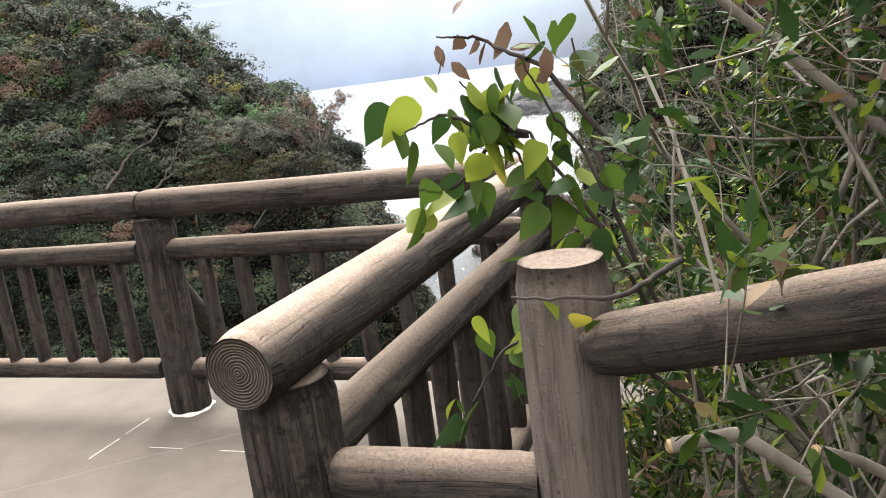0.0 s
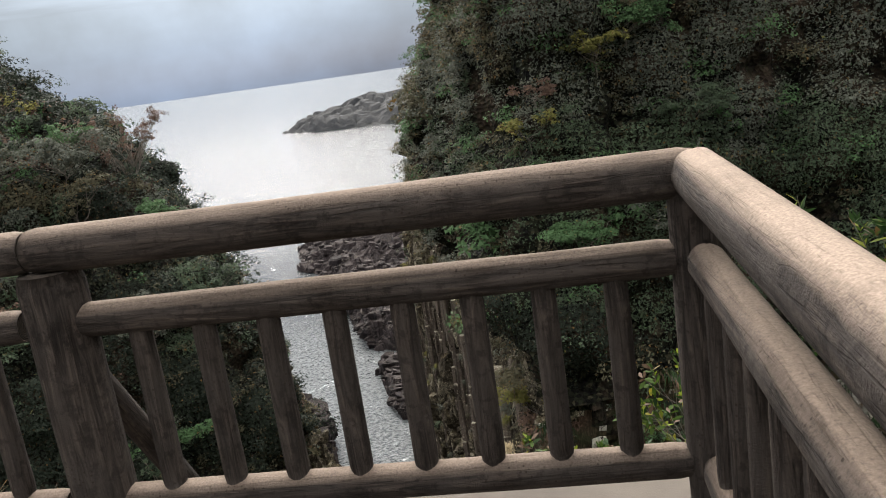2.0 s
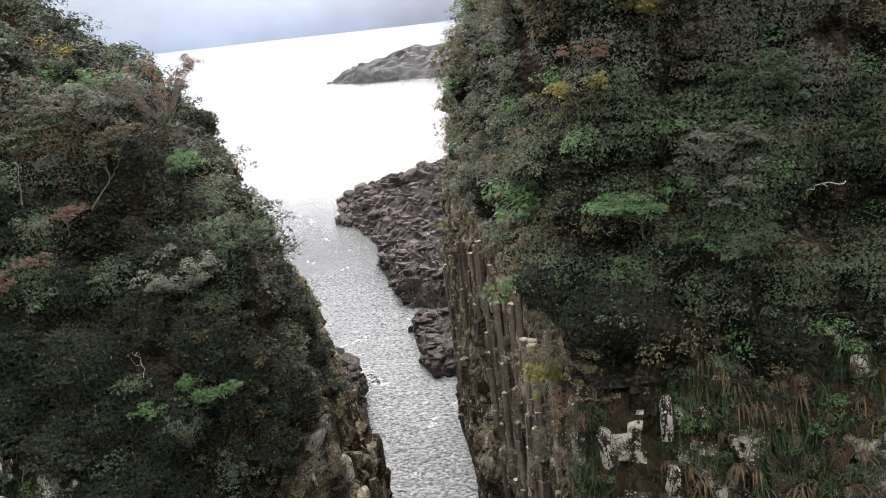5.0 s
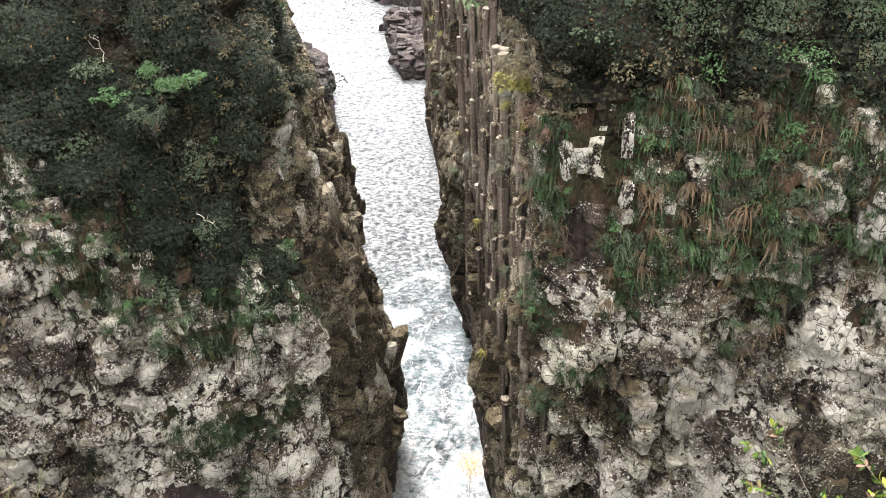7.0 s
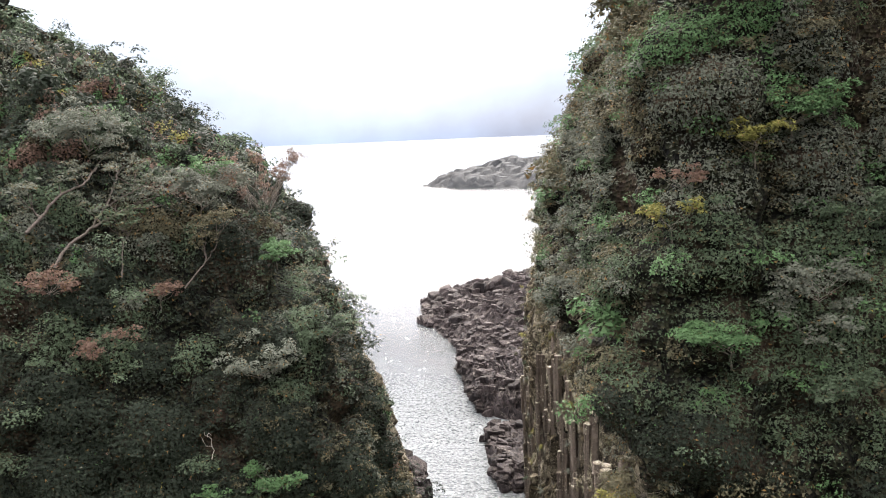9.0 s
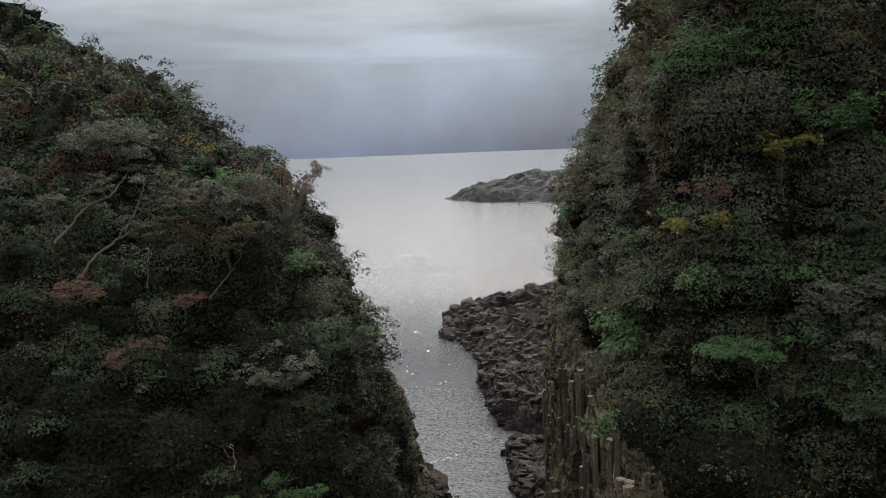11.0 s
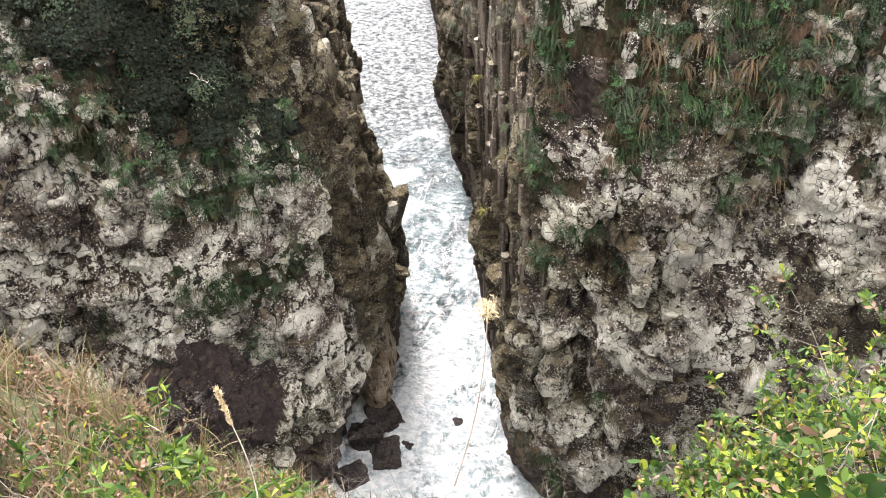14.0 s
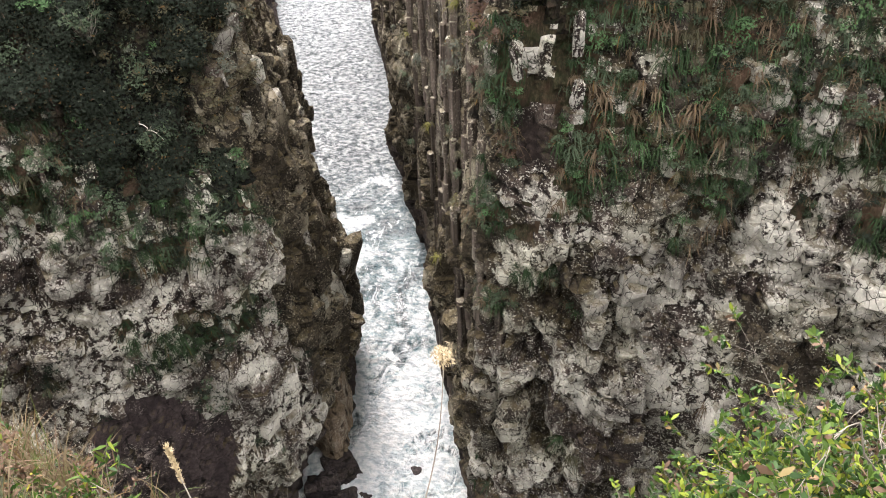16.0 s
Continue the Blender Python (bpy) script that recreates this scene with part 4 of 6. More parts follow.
def wall_blocks(cliff_ob, V, N, keep, most, single, size, tall, pick, seed):
    """Jointed blocks over a bare wall. The largest are pieces of their own, the rest one mesh."""
    rng = np.random.default_rng(seed)
    i = rng.choice(np.where(keep)[0], most)
    r = size * rng.lognormal(0, 0.38, most).clip(0.45, 2.3)
    order = np.argsort(-r)
    i, r = i[order], r[order]
    n = N[i] * [1, 1, 0.35]
    n /= np.linalg.norm(n, axis=1, keepdims=True)
    B, F = prisms(V[i], n, r, rng.uniform(*tall, most), rng.uniform(0.35, 0.95, most), rng)
    kind = pick(V[i], N[i])
    kind = np.where((kind == 3) | (kind == 6), np.where(rng.random(most) < 0.5, 0, 4), kind)
    tone = rng.random(most)

    def piece(lo, hi):
        m = hi - lo
        me = raw_mesh("rock_block", B[lo:hi].reshape(-1, 3), (F[None] + (np.arange(m) * 24)[:, None, None]).reshape(-1, 4), MATS_ROCK, np.repeat(kind[lo:hi], len(F)))
        set_blocks(me, np.repeat(tone[lo:hi], 24), 1.0, np.repeat(tone[lo:hi][::-1], 24))
        return part("rock_block", me, cliff_ob)

    for k in range(single):
        piece(k, k + 1)
    tagged(piece(single, most), "many jointed blocks of weathered rock", kind="stuff")


bare_w, bare_e = see_w & ~wood_w & ~slab(WV) & (wz > -71) & (WV[:, 1] < 100) & (WV[:, 0] > -60), see_e & ~wood_e & (ez > -70) & (EV[:, 0] < 40)
wall_blocks(west, WV, WN, bare_w & ~side_w & ~led_w, 900, 90, 0.62, (0.8, 2.0), rock_pick_west, 941)
wall_blocks(west, WV, WN, bare_w & side_w, 620, 50, 0.58, (1.2, 3.6), rock_pick_west, 942)
wall_blocks(east, EV, EN, bare_e & ~((EV[:, 1] > 43.5) & (EV[:, 0] < 0)) & ~led_e, 1000, 100, 0.62, (0.9, 2.3), rock_pick_east, 943)
wall_blocks(east, EV, EN, bare_e & led_e, 110, 30, 0.50, (1.0, 3.0), rock_pick_east, 944)
wall_blocks(west, WV, WN, bare_w & ~side_w & led_w, 170, 30, 0.52, (1.0, 2.4), rock_pick_west, 945)


# ---- island and low rocks in the sea ----
def skerry(name, outline, height, label, material, seed, ridge=0.5, step=1.0, peak=None, rise=2.4, parent=None):
    """A low rock: from its outline up to an uneven top, broken into blocks."""
    o = np.array(outline, float)
    mid = o.mean(0) if peak is None else np.array(peak, float)
    n = max(40, int(np.linalg.norm(np.diff(np.r_[o, o[:1]], axis=0), axis=1).sum() / step))
    t = np.linspace(0, len(o), n, endpoint=False)
    oo = np.r_[o, o[:1]]
    k = t.astype(int)
    B = oo[k] + (oo[k + 1] - oo[k]) * (t - k)[:, None]
    m = 30
    f = np.linspace(0, 1, m)
    P = np.zeros((n, m, 3))
    P[:, :, :2] = B[:, None, :] + (mid - B)[:, None, :] * (f[None, :, None] ** 1.6)
    P[:, :, 2] = SEA - 1.5 + (height + 1.5) * np.clip(f * rise, 0, 1)[None, :] ** ridge
    P = P.reshape(-1, 3)
    own, edge = blocks(P * (0.55 / step), seed)
    own2, _ = blocks(P * (1.3 / step), seed + 5)
    P[:, 2] += (fbm(P * (0.12 / step), 4, seed) * 0.4 + (own - 0.5) * (0.26 if step < 3 else 0.2) + (own2 - 0.5) * (0.24 if step < 3 else 0.0) - 0.25 * (edge < 0.08)) * height * 0.55 * np.tile(np.clip(f * 6, 0, 1), n)
    P[:, :2] += np.stack([fbm(P * (0.35 / step), 3, seed + 1), fbm(P * (0.35 / step), 3, seed + 2)], 1) * 1.1 * step
    F = grid_faces(n, m)
    last = np.arange(m - 1)
    wrap = np.stack([(n - 1) * m + last, (n - 1) * m + last + 1, last + 1, last], 1)
    me = raw_mesh(name, P, np.r_[F, wrap], [material], smooth=step > 3)
    set_blocks(me, own2 if step < 3 else 0.5, np.clip(edge / 0.2, 0, 1) if step < 3 else 1.0, own if step < 3 else 0.5)
    ob = part(name, me, parent) if parent is not None else tagged(new(name, me), label, "rock")
    if step < 3:
        rng = np.random.default_rng(seed + 40)
        pool = np.where((P[:, 2] > SEA - 0.3) & (np.tile(f, n) < 0.75))[0]
        i = rng.choice(pool, int(330 * step))
        r = 0.95 * step * rng.lognormal(0, 0.4, len(i)).clip(0.5, 2.2)
        B, F6 = prisms(P[i], np.tile([0, 0, 1.0], (len(i), 1)), r, rng.uniform(0.5, 1.3, len(i)), rng.uniform(-0.1, 0.35, len(i)), rng)
        me = raw_mesh("rock_block", B.reshape(-1, 3), (F6[None] + (np.arange(len(i)) * 24)[:, None, None]).reshape(-1, 4), [material])
        tone = np.repeat(rng.random(len(i)), 24)
        set_blocks(me, tone, 1.0, tone)
        tagged(part("rock_block", me, ob), "jointed dark blocks", kind="stuff")
    return ob


skerry("rock_shelf", [(-31, 158), (-38.5, 157.5), (-43, 171), (-48.5, 186), (-47, 192), (-30, 196)], 3.2, "low jointed dark rock shelf at the foot of the cliff", ROCK_SHORE, 71)
skerry("rock_shelf", [(-30, 194), (-48.5, 200), (-56, 205), (-62, 222), (-70, 239), (-55, 248), (-28, 230)], 6.5, "broken dark rock shelf at the foot of the cliff", ROCK_SHORE, 72)
point = thing("rock_point", "dark jointed rocky point running out into the sea", "rock", at=(0, 0, 0))
skerry("ledge", [(-48, 240), (-71, 241), (-76, 262), (-84, 276), (-60, 292), (-20, 285), (-20, 250)], 7.5, "", ROCK_SHORE, 73, 0.6, 1.2, (-35, 265), 1.3, point)
skerry("ledge", [(-76, 262), (-92, 286), (-107, 307), (-100, 326), (-60, 330), (-30, 300), (-40, 275)], 10.5, "", ROCK_SHORE, 76, 0.7, 1.4, (-50, 300), 1.2, point)
skerry("ledge", [(-100, 300), (-110, 320), (-116, 340), (-108, 372), (-70, 400), (-10, 380), (-10, 280), (-50, 290)], 13.5, "", ROCK_SHORE, 77, 0.8, 1.6, (-35, 335), 1.1, point)
skerry("rock_stack", [(-50.5, 147), (-53, 152), (-60, 154), (-58, 143), (-48, 136)], 7.5, "dark blocky rock stack at the foot of the headland", ROCK_SHORE, 74, 0.35)
skerry("island", [(-365, 1102), (-330, 1072), (-300, 1050), (-240, 1030), (-150, 1020), (-60, 1060), (-60, 1180), (-180, 1230), (-300, 1170)], 42, "low dark rocky island far out at sea", ROCK_ISLE, 75, 0.85, 7.0, (-225, 1110), 1.05)


# ---- lookout: ground, deck and fence ----
def slope_height(x, y):
    """The bank under and round the lookout."""
    out = np.maximum(y - 2.75, 0)
    z = -0.10 - 1.25 * out - 0.10 * out ** 2 - 1.2 * np.maximum(out - 2.3, 0) ** 2
    z = z + 0.12 * np.clip(out, 0, 2.2) * np.clip(np.maximum((x - 0.1) / 0.4, (-2.75 - x) / 0.4), 0, 1)
    side = np.clip(np.abs(x + 0.5) - 1.2, 0, 6)
    z = z + np.clip(out, 0, 1.5) * side * 0.2
    z = z - 0.42 * np.clip(out / 1.2, 0, 1) * np.clip((0.45 - x) / 0.4, 0, 1) * np.clip((x + 3.5) / 0.8, 0, 1)
    right = np.clip(x - 0.75, 0, 8)
    z = z + right * 0.22 * np.clip(1.6 - out * 0.6, 0, 1.6)
    back = np.clip(-4 - y, 0, 30)
    return z + back * 0.25


def ground():
    xs = np.concatenate([np.linspace(-160, -12, 30), np.linspace(-11.5, 11.5, 90), np.linspace(12, 160, 30)])
    ys = np.concatenate([np.linspace(-120, -8, 24), np.linspace(-7.5, 12, 90), np.linspace(12.5, 31, 26)])
    X, Y = np.meshgrid(xs, ys, indexing="ij")
    P = np.stack([X.ravel(), Y.ravel(), slope_height(X.ravel(), Y.ravel())], 1)
    P[:, 2] += 0.10 * fbm(P * [1.3, 1.3, 0], 4, 90) * np.clip(np.abs(P[:, 1]) + np.abs(P[:, 0]), 0, 4) / 4
    on_deck = (P[:, 0] < 0.5) & (P[:, 0] > -9.5) & (P[:, 1] < 2.8) & (P[:, 1] > -6)
    P[:, 2] = np.where(on_deck, np.minimum(P[:, 2], -0.14), P[:, 2])
    me = raw_mesh("ground", P, grid_faces(len(xs), len(ys)), [SOIL], smooth=True)
    return tagged(new("ground", me), "dark soil bank with leaf litter below the lookout", "ground", kind="structure")


ground()


def box(name, lo, hi, mat, bevel=0.01):
    bm = bmesh.new()
    bmesh.ops.create_cube(bm, size=1.0)
    for v in bm.verts:
        v.co = Vector(lo[k] + (v.co[k] + 0.5) * (hi[k] - lo[k]) for k in range(3))
    bmesh.ops.bevel(bm, geom=bm.edges[:], offset=bevel, segments=2, affect="EDGES")
    me = bpy.data.meshes.new(name)
    bm.to_mesh(me)
    bm.free()
    me.materials.append(mat)
    return me


floor = tagged(new("floor", box("floor", (-9, -6, -0.25), (0.42, 2.72, 0.0), DECK, 0.02)), "pale sandy concrete deck of the lookout", "floor", kind="structure")
for lo, hi in (((-2.031, 1.70, -0.02), (-2.025, 1.90, 0.002)), ((-2.038, 1.95, -0.02), (-2.032, 2.12, 0.002)), ((-1.80, 1.829, -0.02), (-1.62, 1.832, 0.002)), ((-1.42, 1.826, -0.02), (-1.24, 1.830, 0.002))):
    part("deck_joint", box("deck_joint", lo, hi, MORTAR, 0.001), floor, "pale mortar joint in the deck")


def log_mesh(length, r, seed, sides=36, taper=0.03, ends=(True, True), groove=1.0):
    """A log along z from 0 to length, with bark-like furrows and cut ends with rings."""
    n = max(6, int(length / 0.035))
    n = min(n, 90)
    zz = np.linspace(0, length, n)
    a = np.linspace(0, 2 * np.pi, sides, endpoint=False)
    A, Z = np.meshgrid(a, zz, indexing="xy")
    A, Z = A.ravel(), Z.ravel()
    fur = fbm(np.stack([np.cos(A) * 4.6, np.sin(A) * 4.6, Z * 2.2 + seed * 7.7], 1), 4, seed)
    big = fbm(np.stack([np.cos(A), np.sin(A), Z * 1.1 + seed], 1), 2, seed + 5)
    rr = r * (1 - taper * Z / max(length, 1e-6) + 0.040 * groove * np.minimum(fur * 1.3, 0.35) + 0.030 * big)
    edge = np.minimum(Z, length - Z)
    rr = rr * (1 - 0.10 * np.clip(1 - edge / 0.012, 0, 1))
    V = np.stack([np.cos(A) * rr, np.sin(A) * rr, Z], 1)
    i = np.arange((n - 1) * sides)
    row, col = i // sides, i % sides
    nx = (col + 1) % sides
    F = np.stack([row * sides + col, row * sides + nx, (row + 1) * sides + nx, (row + 1) * sides + col], 1)
    faces, idx, verts = [F], [np.zeros(len(F), int)], [V]
    count = len(V)
    for end, z in ((0, 0.0), (1, length)):
        base = (0 if end == 0 else (n - 1) * sides) + np.arange(sides)
        prev = base
        for ring in (0.8, 0.6, 0.4, 0.2, 0.02):
            R = V[base] * [ring, ring, 0] + [0, 0, z]
            R[:, 2] += (1 if end else -1) * 0.0018 * np.sin(ring * 40 + seed) + 0.0025 * fbm(R * 30, 2, seed)
            verts.append(R)
            cur = count + np.arange(sides)
            q = np.stack([prev, cur, np.roll(cur, -1), np.roll(prev, -1)], 1)
            faces.append(q if end else q[:, ::-1])
            idx.append(np.full(sides, 1 if ends[end] else 0))
            count += sides
            prev = cur
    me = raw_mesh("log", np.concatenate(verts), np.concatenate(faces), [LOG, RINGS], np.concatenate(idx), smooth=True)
    return me


def log_between(name, p, q, r, parent, seed, label="", ends=(True, True), **kw):
    p, q = Vector(p), Vector(q)
    d = q - p
    ob = part(name, log_mesh(d.length, r, seed, ends=ends, **kw), parent, label)
    m = d.to_track_quat("Z", "Y").to_matrix().to_4x4()
    m.translation = p - (parent.location if parent else Vector())
    ob.matrix_basis = m @ pose(0, 0, 0, 0, 0, 37 * seed % 360)
    return ob


def collar(x, y, z, r, parent, name="mortar_collar"):
    a = np.linspace(0, 2 * np.pi, 28, endpoint=False)
    rings = []
    for rad, h in ((r * 0.97, 0.016), (r * 1.06, 0.012), (r * 1.22, 0.002)):
        j = 1 + 0.06 * np.sin(a * 3 + x) + 0.05 * np.sin(a * 7 + y)
        rings.append(np.stack([np.cos(a) * rad * j, np.sin(a) * rad * j, np.full(28, h)], 1))
    V = np.concatenate(rings)
    F = np.concatenate([np.stack([k * 28 + np.arange(28), k * 28 + (np.arange(28) + 1) % 28, (k + 1) * 28 + (np.arange(28) + 1) % 28, (k + 1) * 28 + np.arange(28)], 1) for k in (0, 1)])
    return part(name, raw_mesh(name, V, F[:, ::-1], [MORTAR], smooth=True), parent, "pale mortar collar", pose(x - parent.location.x, y - parent.location.y, z))


TOP, MID, LOW = 1.04, 0.815, 0.213


def bay(parent, p, q, seed, top=True):
    """Rails and balusters between two posts."""
    p, q = Vector((*p, 0)), Vector((*q, 0))
    way = (q - p).normalized()
    long = (q - p).length
    if top:
        log_between("top_rail", p + Vector((0, 0, TOP)) + way * 0.004, q + Vector((0, 0, TOP)) - way * 0.004, 0.068, parent, seed)
    log_between("middle_rail", p + Vector((0, 0, MID)) + way * 0.07, q + Vector((0, 0, MID)) - way * 0.07, 0.053, parent, seed + 1, groove=1.6)
    log_between("bottom_rail", p + Vector((0, 0, LOW)) + way * 0.07, q + Vector((0, 0, LOW)) - way * 0.07, 0.053, parent, seed + 2, groove=1.3)
    k = max(1, round((long - 0.3) / 0.2))
    first = long - 0.231 - 0.2 * (k - 1)
    for i in range(k):
        b = p + way * (first + 0.2 * i)
        log_between("baluster", b + Vector((0, 0, LOW + 0.030)), b + Vector((0, 0, MID - 0.026)), 0.036, parent, seed + 3 + i, sides=16, groove=1.8, ends=(False, False))


front = thing("log_fence", "brown log-style concrete fence along the deck edge", "fence")
for k in range(4):
    x = -1.92 * k
    px = x + 0.045 if k else x        # the joint of the rails lies off the middle of its post
    log_between("post", (px, 2.25, -0.02), (px, 2.25, 0.975 if k else 1.0), 0.099 if k else 0.080, front, 40 + k, ends=(False, True))
    collar(px, 2.25, 0, 0.092 if k else 0.075, front)
    if k:
        bay(front, (x, 2.25), (x + 1.92, 2.25), 60 + 20 * k)
        log_between("brace", (x + 0.03, 2.32, 0.66), (x + 0.05, 2.95, -0.30), 0.046, front, 140 + k, ends=(False, False))

flank = thing("log_fence", "brown log-style concrete fence with a cut log end over its post", "fence")
log_between("post", (0, 0.27, -0.02), (0, 0.27, 0.985), 0.092, flank, 50, ends=(False, False))
collar(0, 0.27, 0, 0.090, flank)
lit_top = log_between("top_rail", (0, 0.143, TOP), (0, 2.25, TOP), 0.070, flank, 51, "sandy concrete log, coloured as sunlit, with a ringed cut end")
# This rail gets the lighter log colour, its sunlit look painted in.
lit_top.data.materials[0] = LOG_SUNLIT
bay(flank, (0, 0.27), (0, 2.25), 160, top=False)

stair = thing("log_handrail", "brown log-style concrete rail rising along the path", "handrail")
lit_post = log_between("post", (0.519, 0.275, -0.02), (0.519, 0.275, 1.178), 0.074, stair, 52, "grey upright log post, coloured lighter for open light, with a flat pale top", ends=(False, False))
# The light falling on this post is put into its log colour.
lit_post.data.materials[0] = LOG_OPEN_LIT
log_between("middle_rail", (0.085, 0.265, 0.80), (0.455, 0.272, 0.80), 0.052, stair, 53)
log_between("top_rail", (0.575, 0.235, 1.05), (1.75, -0.42, 1.45), 0.047, stair, 54)
log_between("bottom_rail", (0.575, 0.235, 0.52), (1.75, -0.42, 0.92), 0.047, stair, 55)
log_between("post", (1.78, -0.44, 0.1), (1.78, -0.44, 1.55), 0.079, stair, 56)


# ---- columns of the gorge wall ----
def column_mesh(height, r, seed):
    """A standing prism of basalt, broken across in places, each piece a little shifted."""
    rng = np.random.default_rng(seed)
    sides = int(rng.integers(5, 7))
    a = np.sort(np.linspace(0, 2 * np.pi, sides, endpoint=False) + rng.uniform(-0.25, 0.25, sides))
    shape = np.stack([np.cos(a), np.sin(a)], 1) * rng.uniform(0.75, 1.2, (sides, 1)) * r * 0.72
    zs, z = [0.0], 0.0
    while z < height:
        z += rng.uniform(0.9, 4.5)
        zs.append(min(z, height))
    V, F = [], []
    for lo, hi in zip(zs, zs[1:]):
        off = rng.normal(0, 0.26 * r, 2)
        k = 1 + rng.normal(0, 0.13)
        base = sum(len(v) for v in V)
        ring = [np.c_[shape * k * w + off, np.full(sides, zz)] for w, zz in ((0.95, lo), (1.0, lo + 0.05), (1.0, hi - 0.05), (0.93, hi))]
        V.append(np.concatenate(ring + [[[*off, hi + rng.uniform(0, 0.08)]]]))
        for q in range(3):
            for s in range(sides):
                n = (s + 1) % sides
                F.append([base + q * sides + s, base + q * sides + n, base + (q + 1) * sides + n, base + (q + 1) * sides + s])
        top = base + 4 * sides
        for s in range(sides):
            F.append([base + 3 * sides + s, base + 3 * sides + (s + 1) % sides, top, top])
    bm = bmesh.new()
    vs = [bm.verts.new(p) for p in np.concatenate(V)]
    for f in F:
        q = bm.faces.new([vs[i] for i in dict.fromkeys(f)])
        q.material_index = int(len(q.verts) == 3)
    me = bpy.data.meshes.new("basalt_column")
    bm.to_mesh(me)
    bm.free()
    tone = np.concatenate([np.full(len(v), rng.random()) for v in V])
    set_blocks(me, tone, np.ones(len(tone)), tone)
    me.materials.append(COLUMN)
    me.materials.append(CAP)
    return me


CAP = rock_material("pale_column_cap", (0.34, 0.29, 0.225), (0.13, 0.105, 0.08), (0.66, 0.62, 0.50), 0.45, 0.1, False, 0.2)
COLUMNS = [column_mesh(h, r, 300 + k) for k, (h, r) in enumerate([(30, 0.42), (36, 0.52), (41, 0.40), (45, 0.50), (22, 0.46), (50, 0.44), (14, 0.55), (43, 0.36), (26, 0.5), (18, 0.4)])]


def colonnade():
    rng = np.random.default_rng(5)
    line = np.array([(-2.0, 41.2), (-4.0, 44), (-8.6, 59.5), (-12.6, 78), (-17.6, 93), (-23.9, 119), (-28.3, 134), (-32.0, 156)], float)
    run = np.r_[0, np.cumsum(np.linalg.norm(np.diff(line, axis=0), axis=1))]
    s = 3.0
    while s < run[-1]:
        p = np.array([np.interp(s, run, line[:, k]) for k in (0, 1)])
        f = s / run[-1]
        for row in range(2):
            inward = np.array([0.93, 0.36]) * (row * rng.uniform(0.4, 0.8) + rng.uniform(0.3, 0.95) + 0.4 * f)
            q = p + inward + rng.normal(0, 0.12, 2)
            pick = int(rng.integers(0, len(COLUMNS))) if f < 0.5 else int(rng.choice([0, 1, 4, 6, 8, 9]))
            lift = rng.uniform(-4, 3) + row * 6 - 4 * f
            part("basalt_column", COLUMNS[pick], east, "", pose(q[0], q[1], SEA - 1.5 + lift * 0.5, rng.normal(0, 0.8), rng.normal(0, 0.8), rng.uniform(0, 360)))
        s += rng.uniform(0.38, 0.66) * (1 + 0.6 * f)


colonnade()


# ---- plants near the lookout ----
def blade(kind):
    """One leaf along +x from 0 to 1, facing +z: points and faces."""
    if kind == "round":
        w = [(0.0, 0.12), (0.12, 0.36), (0.38, 0.50), (0.68, 0.44), (0.9, 0.24), (1.0, 0.06)]
    elif kind == "heart":
        w = [(-0.05, 0.13), (0.03, 0.27), (0.18, 0.345), (0.40, 0.335), (0.66, 0.21), (0.86, 0.085), (1.0, 0.005)]
    elif kind == "spoon":
        w = [(0.0, 0.02), (0.6, 0.20), (1.0, 0.06)]
    elif kind == "oval":
        w = [(0.0, 0.04), (0.3, 0.23), (0.65, 0.22), (1.0, 0.01)]
    else:
        w = [(0.0, 0.03), (0.4, 0.13), (1.0, 0.005)]
    if kind in ("spoon", "lance"):      # small leaves: one flat strip
        V = np.array([(x, s * h, -0.16 * x * x) for x, h in w for s in (-1, 1)], float)
        return V, np.array([[2 * k, 2 * k + 2, 2 * k + 3, 2 * k + 1] for k in range(len(w) - 1)])
    V, F = [], []
    for x, h in w:
        V += [(x, -h, 0.10 * h + 0.0), (x, 0, -0.05 * h), (x, h, 0.10 * h)]
    V = np.array(V, float)
    V[:, 2] -= 0.22 * V[:, 0] ** 2
    for k in range(len(w) - 1):
        a = 3 * k
        F += [[a, a + 3, a + 4, a + 1], [a + 1, a + 4, a + 5, a + 2]]
    return V, np.array(F)


def leaves_mesh(name, kind, places, ways, size, mats, pick, rng, droop=0.0, roll=0.6):
    """Many leaves in one mesh. places, ways: where each starts and the way it points."""
    T, F = blade(kind)
    n = len(places)
    x = ways + rng.normal(0, 0.25, (n, 3)) + [0, 0, -droop]
    x /= np.linalg.norm(x, axis=1, keepdims=True)
    up = np.array([0, 0, 1.0]) + rng.normal(0, roll, (n, 3))
    y = np.cross(up, x)
    y /= np.maximum(np.linalg.norm(y, axis=1, keepdims=True), 1e-6)
    z = np.cross(x, y)
    s = size * rng.uniform(0.6, 1.25, n)
    bend = rng.uniform(0.3, 2.0, n)
    V = places[:, None, :] + s[:, None, None] * (T[None, :, :1] * x[:, None, :] + T[None, :, 1:2] * y[:, None, :] + (T[None, :, 2:] * bend[:, None, None]) * z[:, None, :])
    faces = (F[None] + (np.arange(n) * len(T))[:, None, None]).reshape(-1, 4)
    return raw_mesh(name, V.reshape(-1, 3), faces, mats, np.repeat(pick, len(F)), smooth=True)


